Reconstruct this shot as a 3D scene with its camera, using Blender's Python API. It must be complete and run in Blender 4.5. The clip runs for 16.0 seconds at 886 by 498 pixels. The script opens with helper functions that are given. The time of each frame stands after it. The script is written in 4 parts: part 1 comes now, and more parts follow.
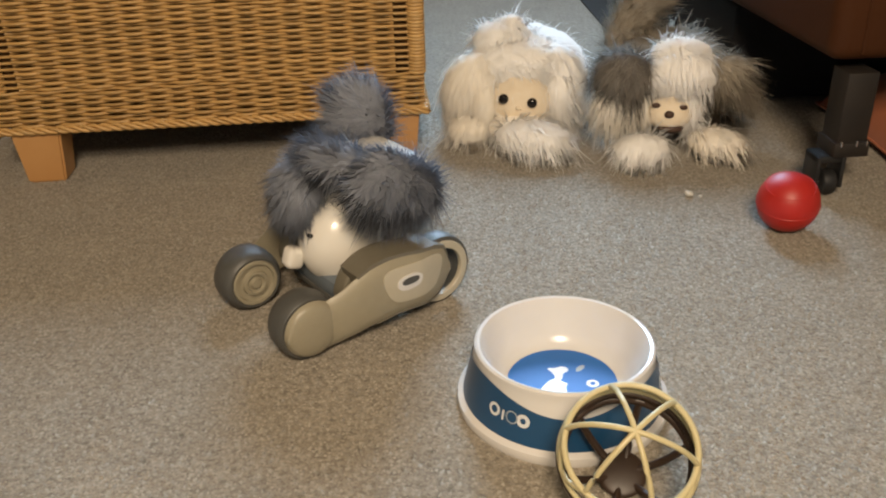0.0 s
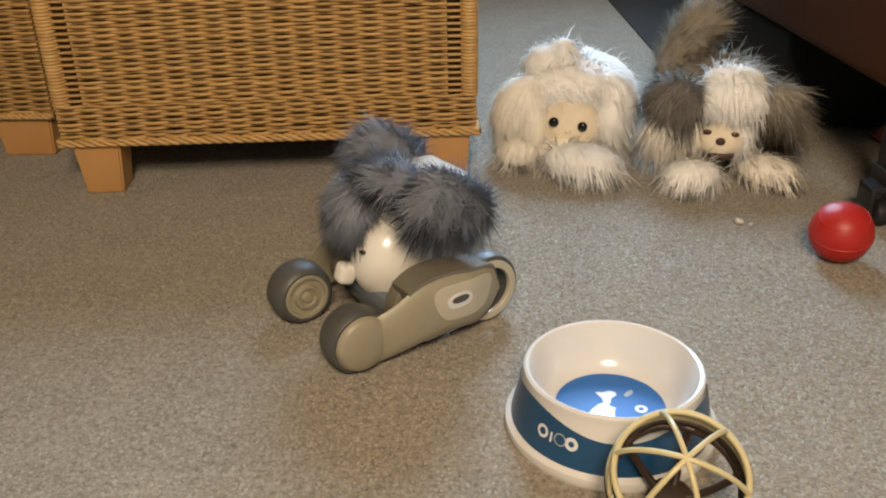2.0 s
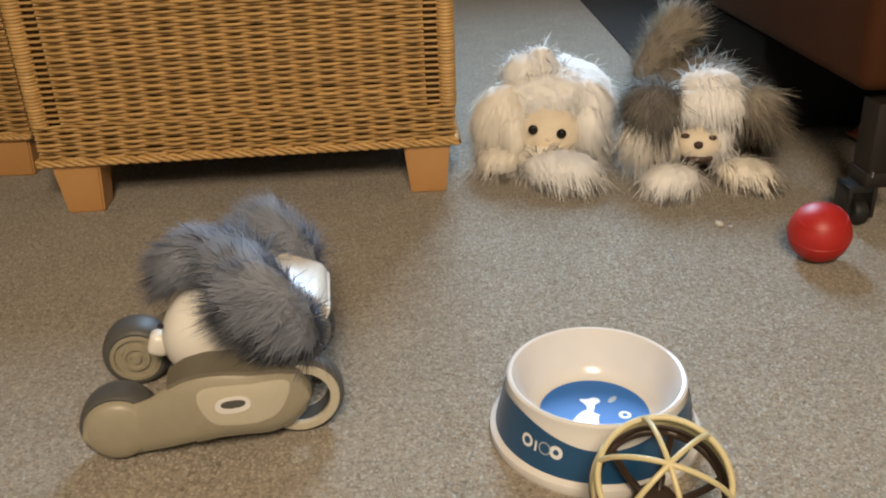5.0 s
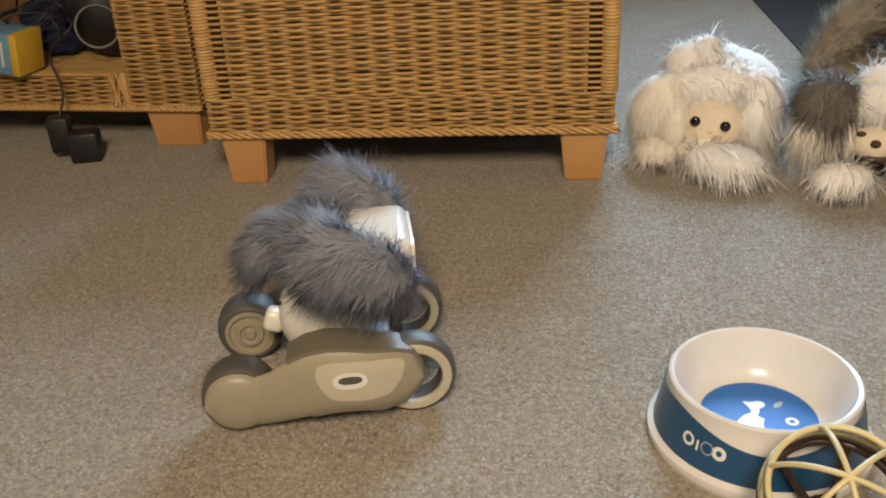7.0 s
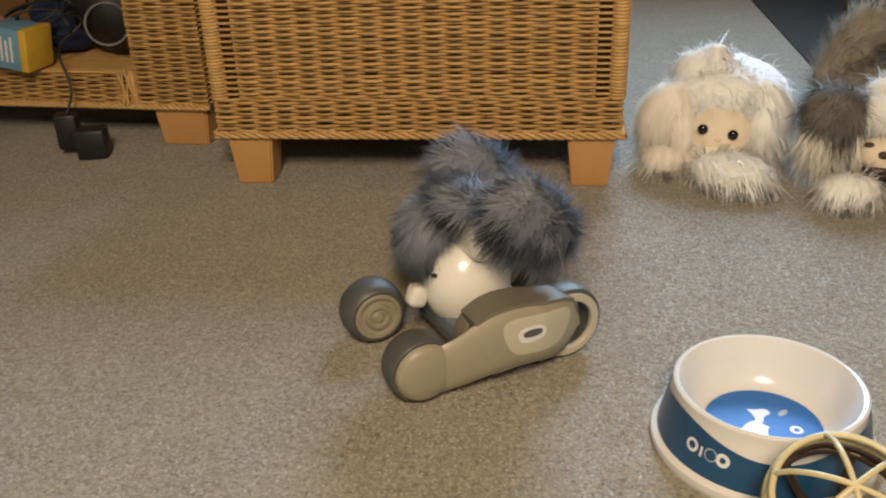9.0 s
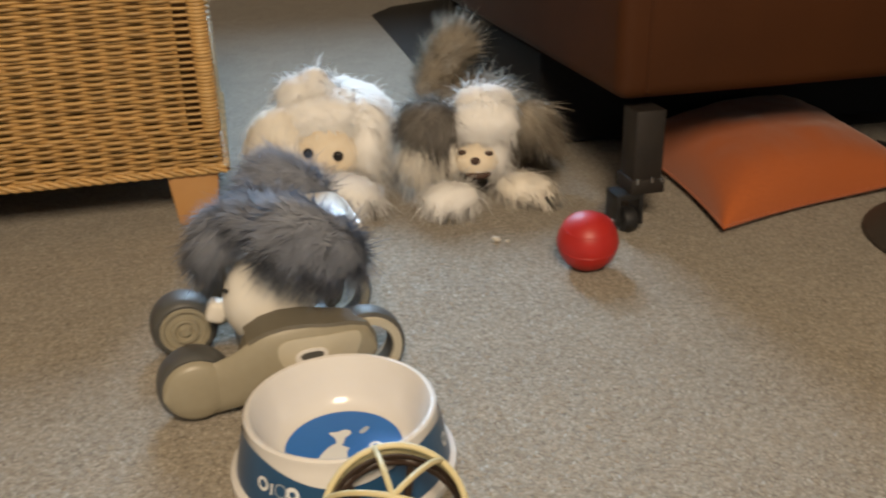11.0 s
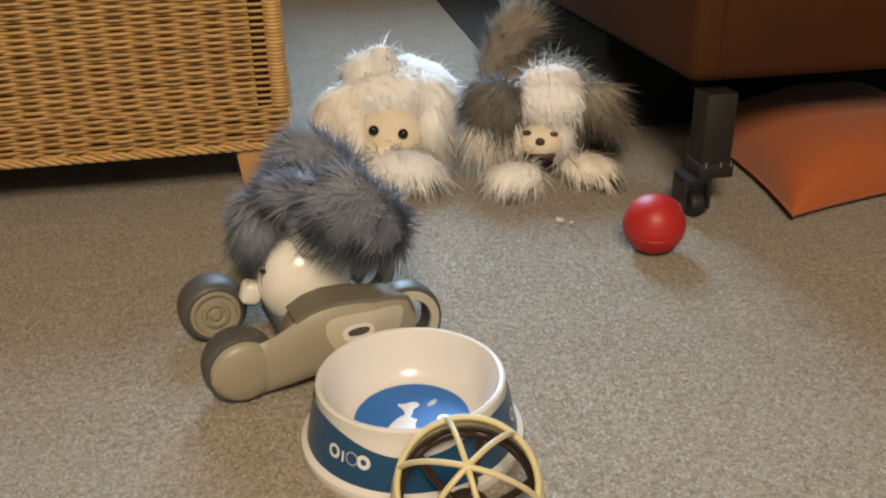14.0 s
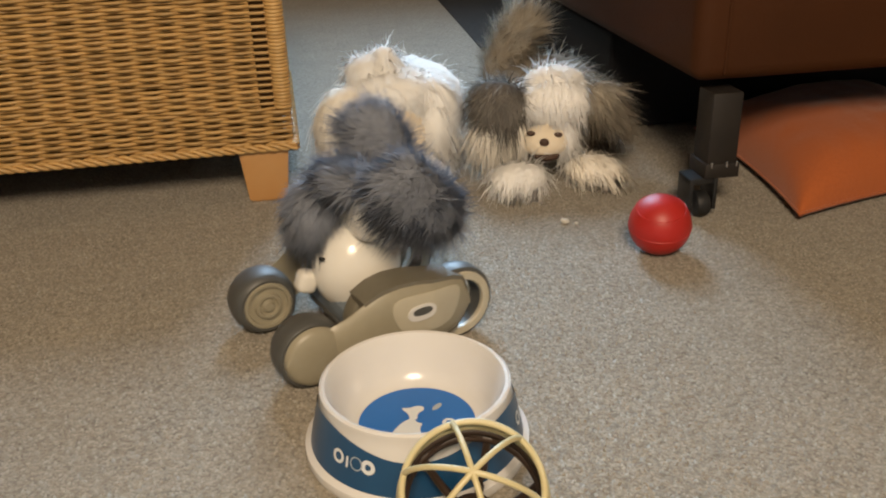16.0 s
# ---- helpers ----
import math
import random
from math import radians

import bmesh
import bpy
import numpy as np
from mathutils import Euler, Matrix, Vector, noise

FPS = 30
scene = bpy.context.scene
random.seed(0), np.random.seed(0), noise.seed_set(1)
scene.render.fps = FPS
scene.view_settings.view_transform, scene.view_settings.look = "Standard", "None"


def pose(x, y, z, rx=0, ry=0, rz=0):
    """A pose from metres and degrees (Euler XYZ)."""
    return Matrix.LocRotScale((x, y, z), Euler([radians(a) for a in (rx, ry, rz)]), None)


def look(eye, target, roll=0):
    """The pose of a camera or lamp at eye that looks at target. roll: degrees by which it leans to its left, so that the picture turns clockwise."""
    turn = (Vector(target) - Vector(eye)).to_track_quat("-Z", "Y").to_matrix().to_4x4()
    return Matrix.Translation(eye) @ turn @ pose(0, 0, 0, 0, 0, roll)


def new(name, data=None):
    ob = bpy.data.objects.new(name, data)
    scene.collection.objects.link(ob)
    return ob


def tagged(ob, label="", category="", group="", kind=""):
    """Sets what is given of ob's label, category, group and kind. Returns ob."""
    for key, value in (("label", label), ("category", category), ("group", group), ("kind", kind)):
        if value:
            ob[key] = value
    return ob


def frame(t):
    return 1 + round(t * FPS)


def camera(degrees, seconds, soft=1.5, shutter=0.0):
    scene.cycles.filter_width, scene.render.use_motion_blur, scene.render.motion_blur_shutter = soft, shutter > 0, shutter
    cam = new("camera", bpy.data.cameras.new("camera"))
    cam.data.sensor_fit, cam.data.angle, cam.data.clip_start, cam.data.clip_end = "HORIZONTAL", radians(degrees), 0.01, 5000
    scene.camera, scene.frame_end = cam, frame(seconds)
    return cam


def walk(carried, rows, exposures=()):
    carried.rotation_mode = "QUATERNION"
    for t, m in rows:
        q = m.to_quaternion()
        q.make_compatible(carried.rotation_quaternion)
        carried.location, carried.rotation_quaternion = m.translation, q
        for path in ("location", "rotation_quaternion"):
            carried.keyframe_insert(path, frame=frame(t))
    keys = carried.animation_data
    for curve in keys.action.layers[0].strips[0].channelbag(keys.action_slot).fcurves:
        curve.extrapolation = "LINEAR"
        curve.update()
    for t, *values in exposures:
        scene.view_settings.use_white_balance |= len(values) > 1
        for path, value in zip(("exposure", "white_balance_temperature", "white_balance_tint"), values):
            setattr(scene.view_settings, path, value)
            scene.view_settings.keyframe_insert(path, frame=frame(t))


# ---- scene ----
cam = camera(53.0, 16.0, soft=2.0, shutter=0.5)
PATH = [
    (0, (-0.001, 0.039, 0.443), (-0.01, 1.811, -0.485), -1.6),
    (0.5, (-0.007, 0.038, 0.444), (-0.057, 1.811, -0.479), -1.4),
    (1, (-0.009, 0.034, 0.448), (-0.098, 1.816, -0.454), -1.4),
    (1.5, (-0.014, 0.034, 0.447), (-0.115, 1.813, -0.461), -0.9),
    (2, (-0.012, 0.032, 0.448), (-0.107, 1.822, -0.44), -1.2),
    (2.5, (-0.01, 0.033, 0.448), (-0.08, 1.828, -0.431), -1.4),
    (3, (-0.009, 0.032, 0.448), (-0.077, 1.823, -0.44), -1.8),
    (5.3, (-0.006, 0.032, 0.454), (-0.076, 1.833, -0.413), -2.5),
    (5.5, (-0.015, 0.026, 0.455), (-0.178, 1.832, -0.389), -2.9),
    (6, (-0.03, 0.028, 0.453), (-0.285, 1.814, -0.41), -1.8),
    (6.5, (-0.041, 0.028, 0.446), (-0.394, 1.774, -0.463), -2.1),
    (7, (-0.037, 0.03, 0.45), (-0.385, 1.788, -0.438), -3.0),
    (7.5, (-0.042, 0.029, 0.449), (-0.42, 1.781, -0.439), -2.8),
    (8, (-0.047, 0.029, 0.449), (-0.45, 1.77, -0.451), -2.6),
    (8.2, (-0.048, 0.028, 0.449), (-0.452, 1.77, -0.447), -2.3),
    (10.3, (0.025, 0.046, 0.428), (-0.027, 1.852, -0.43), -1.5),
    (10.5, (0.042, 0.056, 0.425), (0.077, 1.852, -0.455), -1.2),
    (11, (0.084, 0.067, 0.42), (0.356, 1.873, -0.396), -1.5),
    (11.5, (0.095, 0.073, 0.409), (0.416, 1.855, -0.441), -2.1),
    (12, (0.088, 0.067, 0.414), (0.402, 1.859, -0.417), -1.6),
    (12.5, (0.078, 0.066, 0.415), (0.385, 1.861, -0.414), -0.8),
    (13, (0.07, 0.067, 0.416), (0.35, 1.863, -0.42), -0.2),
    (13.5, (0.068, 0.063, 0.419), (0.308, 1.865, -0.414), -0.4),
    (13.9, (0.066, 0.066, 0.417), (0.234, 1.866, -0.438), -1.4),
    (14, (0.064, 0.064, 0.416), (0.229, 1.869, -0.43), -1.3),
    (14.5, (0.066, 0.065, 0.417), (0.242, 1.875, -0.415), -1.3),
    (14.8, (0.065, 0.068, 0.417), (0.226, 1.872, -0.43), -1.5),
    (15, (0.063, 0.065, 0.418), (0.224, 1.877, -0.412), -1.1),
    (15.5, (0.066, 0.067, 0.417), (0.237, 1.875, -0.42), -1.6),
    (16, (0.065, 0.07, 0.414), (0.22, 1.877, -0.429), -1.8),
]
walk(cam, [(t, look(eye, target, roll)) for t, eye, target, roll in PATH])

# ---- world, window light, unseen warm light behind the camera ----
world = bpy.data.worlds.new("world")
scene.world = world
world.use_nodes = True
wn = world.node_tree
sky = wn.nodes.new("ShaderNodeTexSky")
sky.sky_type, sky.sun_disc = "NISHITA", False
sky.sun_elevation, sky.sun_rotation = radians(35), radians(20)
wn.links.new(sky.outputs[0], wn.nodes["Background"].inputs[0])
wn.nodes["Background"].inputs[1].default_value = 0.10


def area_lamp(name, m, sx, sy, power, colour, spread=180):
    lamp = bpy.data.lights.new(name, "AREA")
    lamp.shape, lamp.size, lamp.size_y = "RECTANGLE", sx, sy
    lamp.energy, lamp.color, lamp.spread = power, colour, radians(spread)
    ob = new(name, lamp)
    ob.matrix_world = m
    return ob


WIN_X0, WIN_X1, WIN_Z0, WIN_Z1, BACK = -0.25, 0.75, 1.15, 2.25, 3.1
area_lamp("window_daylight", look((0.25, BACK + 0.06, 1.70), (0.34, 0.60, 0.0)), 0.95, 1.05, 24.5, (0.50, 0.74, 1.0), 78)
# Warm fill with no fixture, placed to light the fronts facing the camera.
area_lamp("unseen_warm_light", look((0.06, -0.60, 1.25), (0.06, 0.9, 0.1)), 0.42, 0.42, 30.5, (1.0, 0.785, 0.555))
scene.view_settings.exposure = 0.0


# ---- materials ----
def material(name, colour, rough=0.6, metal=0.0, colour2=None, scale=40.0, detail=4.0, bump=0.0, bump_scale=None,
             spread=0.5, coat=0.0, sheen=0.0, stain=None, stain_scale=3.0, island=0.0, thin=0.0, rough2=None, random_tint=0.0):
    m = bpy.data.materials.new(name)
    m.use_nodes = True
    nt = m.node_tree
    n, link = nt.nodes, nt.links.new
    p = n["Principled BSDF"]
    p.inputs["Roughness"].default_value, p.inputs["Metallic"].default_value = rough, metal
    p.inputs["Coat Weight"].default_value, p.inputs["Sheen Weight"].default_value = coat, sheen
    where = n.new("ShaderNodeTexCoord").outputs["Object"]
    out = None

    def noise_at(s, d=detail):
        t = n.new("ShaderNodeTexNoise")
        t.inputs["Scale"].default_value, t.inputs["Detail"].default_value = s, d
        link(where, t.inputs["Vector"])
        return t.outputs[0]

    def ramp(src, lo, hi):
        r = n.new("ShaderNodeMapRange")
        r.inputs[1].default_value, r.inputs[2].default_value = lo, hi
        link(src, r.inputs[0])
        return r.outputs[0]

    def mix(fac, a, b):
        x = n.new("ShaderNodeMix")
        x.data_type = "RGBA"
        for sock, v in ((x.inputs[0], fac), (x.inputs[6], a), (x.inputs[7], b)):
            if isinstance(v, (tuple, list)):
                sock.default_value = (*v, 1.0)
            elif isinstance(v, (int, float)):
                sock.default_value = v
            else:
                link(v, sock)
        return x.outputs[2]

    c2 = colour2 or tuple(v * 0.8 for v in colour)
    out = mix(ramp(noise_at(scale), 0.5 - spread / 2, 0.5 + spread / 2), colour, c2)
    if stain:
        out = mix(ramp(noise_at(stain_scale, 3.0), 0.45, 0.75), out, stain)
    if island:
        geo = n.new("ShaderNodeNewGeometry")
        k = n.new("ShaderNodeMapRange")
        k.inputs[3].default_value, k.inputs[4].default_value = 1 - island, 1 + island
        link(geo.outputs["Random Per Island"], k.inputs[0])
        h = n.new("ShaderNodeHueSaturation")
        link(k.outputs[0], h.inputs["Value"])
        link(out, h.inputs["Color"])
        out = h.outputs[0]
    if random_tint:
        info = n.new("ShaderNodeObjectInfo")
        k = n.new("ShaderNodeMapRange")
        k.inputs[3].default_value, k.inputs[4].default_value = 1 - random_tint, 1 + random_tint
        link(info.outputs["Random"], k.inputs[0])
        h = n.new("ShaderNodeHueSaturation")
        link(k.outputs[0], h.inputs["Value"])
        link(out, h.inputs["Color"])
        out = h.outputs[0]
    link(out, p.inputs["Base Color"])
    if rough2 is not None:
        k = n.new("ShaderNodeMapRange")
        k.inputs[3].default_value, k.inputs[4].default_value = rough, rough2
        link(noise_at(scale * 0.7), k.inputs[0])
        link(k.outputs[0], p.inputs["Roughness"])
    if bump:
        b = n.new("ShaderNodeBump")
        b.inputs["Strength"].default_value, b.inputs["Distance"].default_value = bump, 0.002
        link(noise_at(bump_scale or scale), b.inputs["Height"])
        link(b.outputs[0], p.inputs["Normal"])
    if thin:
        tr = n.new("ShaderNodeBsdfTranslucent")
        link(out, tr.inputs[0])
        s = n.new("ShaderNodeMixShader")
        s.inputs[0].default_value = thin
        link(p.outputs[0], s.inputs[1])
        link(tr.outputs[0], s.inputs[2])
        link(s.outputs[0], n["Material Output"].inputs[0])
    return m


def carpet_material():
    m = bpy.data.materials.new("carpet_twist_pile")
    m.use_nodes = True
    nt = m.node_tree
    n, link = nt.nodes, nt.links.new
    p = n["Principled BSDF"]
    p.inputs["Roughness"].default_value, p.inputs["Sheen Weight"].default_value = 0.95, 0.25
    where = n.new("ShaderNodeTexCoord").outputs["Object"]

    def noise_at(s, d, r=0.6):
        t = n.new("ShaderNodeTexNoise")
        t.inputs["Scale"].default_value, t.inputs["Detail"].default_value, t.inputs["Roughness"].default_value = s, d, r
        link(where, t.inputs["Vector"])
        return t.outputs[0]

    r = n.new("ShaderNodeValToRGB")
    r.color_ramp.elements[0].position, r.color_ramp.elements[0].color = 0.34, (0.115, 0.100, 0.076, 1)
    r.color_ramp.elements[1].position, r.color_ramp.elements[1].color = 0.66, (0.42, 0.375, 0.300, 1)
    e = r.color_ramp.elements.new(0.5)
    e.color = (0.250, 0.216, 0.166, 1)
    link(noise_at(150, 6, 0.8), r.inputs[0])
    big = n.new("ShaderNodeMapRange")
    big.inputs[1].default_value, big.inputs[2].default_value, big.inputs[3].default_value, big.inputs[4].default_value = 0.3, 0.7, 0.86, 1.1
    link(noise_at(16, 4), big.inputs[0])
    h = n.new("ShaderNodeHueSaturation")
    link(big.outputs[0], h.inputs["Value"])
    link(r.outputs[0], h.inputs["Color"])
    link(h.outputs[0], p.inputs["Base Color"])
    v = n.new("ShaderNodeTexVoronoi")
    v.inputs["Scale"].default_value = 260
    link(where, v.inputs["Vector"])
    add = n.new("ShaderNodeMath")
    link(v.outputs[0], add.inputs[0])
    link(noise_at(120, 4), add.inputs[1])
    b = n.new("ShaderNodeBump")
    b.inputs["Strength"].default_value, b.inputs["Distance"].default_value = 0.4, 0.002
    link(add.outputs[0], b.inputs["Height"])
    link(b.outputs[0], p.inputs["Normal"])
    return m


M_CARPET = carpet_material()
def pile_material():
    m = bpy.data.materials.new("carpet_pile_yarn")
    m.use_nodes = True
    n, link = m.node_tree.nodes, m.node_tree.links.new
    p = n["Principled BSDF"]
    p.inputs["Roughness"].default_value, p.inputs["Sheen Weight"].default_value = 0.95, 0.2
    geo = n.new("ShaderNodeNewGeometry")
    where = n.new("ShaderNodeTexCoord").outputs["Object"]
    t = n.new("ShaderNodeTexNoise")
    t.inputs["Scale"].default_value, t.inputs["Detail"].default_value = 55, 4
    link(where, t.inputs["Vector"])
    k = n.new("ShaderNodeMath")
    k.operation = "MULTIPLY_ADD"
    k.inputs[1].default_value = 0.75
    link(geo.outputs["Random Per Island"], k.inputs[0])
    link(t.outputs[0], k.inputs[2])
    half = n.new("ShaderNodeMath")
    half.operation = "MULTIPLY"
    half.inputs[1].default_value = 0.57
    link(k.outputs[0], half.inputs[0])
    r = n.new("ShaderNodeValToRGB")
    r.color_ramp.elements[0].position, r.color_ramp.elements[0].color = 0.15, (0.205, 0.182, 0.144, 1)
    r.color_ramp.elements[1].position, r.color_ramp.elements[1].color = 0.88, (0.440, 0.402, 0.335, 1)
    e = r.color_ramp.elements.new(0.5)
    e.color = (0.310, 0.278, 0.226, 1)
    link(half.outputs[0], r.inputs[0])
    link(r.outputs[0], p.inputs["Base Color"])
    return m


M_PILE = pile_material()
M_WALL = material("painted_plaster_wall", (0.72, 0.68, 0.60), 0.9, scale=30, colour2=(0.66, 0.62, 0.55), bump=0.15, bump_scale=180)
M_CEIL = material("white_ceiling_paint", (0.8, 0.79, 0.76), 0.95, scale=20, colour2=(0.75, 0.74, 0.72))
M_FRAME = material("white_gloss_paint", (0.78, 0.78, 0.76), 0.35, scale=25, colour2=(0.72, 0.72, 0.7))
M_WICKER = material("rattan_cane", (0.54, 0.335, 0.122), 0.42, scale=60, colour2=(0.41, 0.24, 0.082), island=0.2, bump=0.3, bump_scale=400, spread=0.7)
M_WICKER_LIGHT = material("pale_wrapped_cane", (0.62, 0.40, 0.16), 0.45, scale=80, colour2=(0.50, 0.29, 0.10), island=0.15)
M_WICKER_DARK = material("dark_carcass_board", (0.20, 0.112, 0.042), 0.8, scale=30, colour2=(0.15, 0.080, 0.030))
M_LEGWOOD = material("varnished_pine_leg", (0.60, 0.33, 0.13), 0.4, scale=9, colour2=(0.50, 0.255, 0.09), detail=8, spread=0.35, bump=0.1)
M_RUBBER = material("dark_grey_rubber", (0.088, 0.088, 0.082), 0.42, scale=90, colour2=(0.07, 0.07, 0.066), rough2=0.55)
M_RAIL = material("olive_grey_plastic", (0.17, 0.152, 0.112), 0.42, scale=120, colour2=(0.155, 0.14, 0.104))
M_COVER = material("warm_taupe_plastic", (0.325, 0.292, 0.212), 0.36, scale=120, colour2=(0.30, 0.27, 0.195), rough2=0.45)
M_PANEL = material("pale_taupe_plastic", (0.50, 0.455, 0.35), 0.4, scale=120, colour2=(0.47, 0.43, 0.33))
M_CREAM = material("glossy_white_shell", (0.80, 0.77, 0.70), 0.22, scale=60, colour2=(0.77, 0.74, 0.67), coat=0.3)
M_SCREEN = material("black_glass_screen", (0.012, 0.013, 0.016), 0.08, scale=20)
M_BLACK = material("black_plastic", (0.012, 0.012, 0.013), 0.4, scale=90, colour2=(0.02, 0.02, 0.02), rough2=0.55)
M_BLACKWOOD = material("black_stained_wood", (0.010, 0.008, 0.007), 0.62, scale=30, colour2=(0.022, 0.016, 0.012), bump=0.1)
M_CHROME = material("bright_steel", (0.7, 0.7, 0.7), 0.2, metal=1.0, scale=60, colour2=(0.6, 0.6, 0.6))
M_LEATHER = material("brown_leather", (0.066, 0.0205, 0.0042), 0.62, scale=6, colour2=(0.036, 0.0112, 0.0024), bump=0.25, bump_scale=260, spread=0.8, rough2=0.7)
M_LEATHER.node_tree.nodes["Principled BSDF"].inputs["Specular IOR Level"].default_value = 0.22
M_UNDER = material("black_lining_and_shade", (0.010, 0.010, 0.012), 0.95, scale=200, colour2=(0.016, 0.016, 0.018))
M_FLOOR_SHADE = material("dark_brown_floor_shade", (0.026, 0.022, 0.018), 0.95, scale=300, colour2=(0.018, 0.015, 0.012), bump=0.3, bump_scale=400)
M_ORANGE = material("burnt_orange_cloth", (0.46, 0.112, 0.020), 0.85, scale=260, colour2=(0.40, 0.092, 0.015), bump=0.35, bump_scale=420, sheen=0.3,
                    stain=(0.42, 0.098, 0.015), stain_scale=9)
M_RED = material("red_rubber", (0.48, 0.022, 0.016), 0.40, scale=40, colour2=(0.42, 0.018, 0.014), rough2=0.5)
M_BOWL = material("white_melamine", (0.73, 0.71, 0.68), 0.2, scale=30, colour2=(0.70, 0.68, 0.65), coat=0.25)
M_BLUE = material("deep_blue_band", (0.012, 0.070, 0.165), 0.3, scale=40, colour2=(0.010, 0.060, 0.145), coat=0.2)
M_BRIGHTBLUE = material("bright_blue_print", (0.022, 0.16, 0.53), 0.55, scale=40, colour2=(0.020, 0.145, 0.49))
M_PRINT = material("white_print", (0.74, 0.76, 0.76), 0.35, scale=40, colour2=(0.70, 0.72, 0.73))
M_PRINT_GREY = material("silver_print", (0.42, 0.47, 0.52), 0.4, scale=60)
M_STRAW = material("cream_plastic_lattice", (0.62, 0.54, 0.31), 0.38, scale=60, colour2=(0.55, 0.475, 0.26))
M_BROWN = material("dark_brown_plastic", (0.045, 0.026, 0.016), 0.42, scale=60, colour2=(0.033, 0.019, 0.012))
M_CRUMB = material("white_paper_scrap", (0.72, 0.68, 0.60), 0.9, scale=300)
M_FUR_GREY = material("blue_grey_fur", (0.205, 0.225, 0.270), 0.75, scale=38, colour2=(0.40, 0.425, 0.485), island=0.16, thin=0.22, spread=0.6)
M_FUR_WHITE = material("white_plush_fur", (0.97, 0.96, 0.94), 0.85, scale=30, colour2=(0.96, 0.945, 0.91), island=0.02, sheen=0.8)
M_FUR_CREAM = material("cream_plush_fur", (0.95, 0.91, 0.83), 0.85, scale=30, colour2=(0.91, 0.85, 0.74), island=0.02, sheen=0.7)
M_FUR_TAUPE = material("grey_brown_plush_fur", (0.29, 0.25, 0.19), 0.85, scale=22, colour2=(0.50, 0.45, 0.37), island=0.2, thin=0.15)
M_FUR_DARK = material("dark_grey_plush_fur", (0.15, 0.135, 0.12), 0.85, scale=22, colour2=(0.31, 0.285, 0.25), island=0.25, thin=0.12)
M_FACE = material("cream_velour_face", (0.90, 0.79, 0.62), 0.9, scale=120, colour2=(0.86, 0.74, 0.56), sheen=0.4, bump=0.2, bump_scale=500)
M_EYE = material("black_glossy_eye", (0.012, 0.009, 0.008), 0.08, scale=20)
M_NOSE = material("brown_stitched_nose", (0.075, 0.040, 0.026), 0.6, scale=200)
M_STEELBLUE = material("blue_grey_plastic", (0.14, 0.17, 0.20), 0.4, scale=50)
M_BASE = material("dark_bronze_enamel", (0.050, 0.043, 0.036), 0.45, scale=40, colour2=(0.065, 0.056, 0.046), rough2=0.6)
M_PINK = material("faded_pink_card", (0.52, 0.30, 0.27), 0.6, scale=40)
M_SKYBLUE = material("light_blue_card", (0.16, 0.33, 0.46), 0.6, scale=40, colour2=(0.12, 0.27, 0.40))
M_YELLOW = material("yellow_card", (0.72, 0.46, 0.05), 0.6, scale=40)
M_NAVY = material("dark_blue_cloth", (0.02, 0.035, 0.09), 0.8, scale=60)


# ---- mesh helpers ----
def mesh_object(name, verts, faces, mat, parent=None, smooth=True, label="", kind=""):
    me = bpy.data.meshes.new(name)
    me.from_pydata([tuple(v) for v in verts], [], [tuple(int(i) for i in f) for f in faces])
    me.materials.append(mat)
    if smooth:
        me.shade_smooth()
    ob = new(name, me)
    ob.parent = parent
    return tagged(ob, label=label, kind=kind)


def part(name, bm, mat, parent=None, label="", smooth=True, kind=""):
    me = bpy.data.meshes.new(name)
    bmesh.ops.recalc_face_normals(bm, faces=bm.faces)
    bm.to_mesh(me)
    bm.free()
    me.materials.append(mat)
    if smooth:
        me.shade_smooth()
        me.set_sharp_from_angle(angle=radians(38))
    ob = new(name, me)
    ob.parent = parent
    return tagged(ob, label=label, kind=kind)


def thing(name, m, label, category, group="", kind=""):
    ob = new(name)
    ob.empty_display_size = 0.05
    ob.matrix_basis = m
    return tagged(ob, label, category, group, kind)


def box(x0, x1, y0, y1, z0, z1, bevel=0.0, seg=2, bm=None):
    out = bm or bmesh.new()
    tmp = bmesh.new()
    bmesh.ops.create_cube(tmp, size=1.0, matrix=Matrix.LocRotScale(((x0 + x1) / 2, (y0 + y1) / 2, (z0 + z1) / 2), None, (x1 - x0, y1 - y0, z1 - z0)))
    if bevel:
        bmesh.ops.bevel(tmp, geom=tmp.edges[:], offset=bevel, segments=seg, profile=0.5, affect="EDGES")
    if not bm:
        out.free()
        return tmp
    me = bpy.data.meshes.new("tmp")
    tmp.to_mesh(me)
    tmp.free()
    out.from_mesh(me)
    bpy.data.meshes.remove(me)
    return out


def lathe(profile, seg=48, axis="z", closed=False):
    """A turned form from (radius, height) pairs."""
    bm = bmesh.new()
    rings = []
    for r, h in profile:
        ring = []
        for k in range(seg if r > 1e-6 else 1):
            a = 2 * math.pi * k / seg
            v = (r * math.cos(a), r * math.sin(a), h) if axis == "z" else (r * math.cos(a), h, r * math.sin(a))
            ring.append(bm.verts.new(v))
        rings.append(ring)
    pairs = list(zip(rings, rings[1:])) + ([(rings[-1], rings[0])] if closed else [])
    for a, b in pairs:
        for k in range(seg):
            q = [a[k % len(a)], a[(k + 1) % len(a)], b[(k + 1) % len(b)], b[k % len(b)]]
            q = list(dict.fromkeys(q))
            if len(q) > 2:
                bm.faces.new(q)
    return bm


def moved(bm, m):
    bm.transform(m)
    return bm


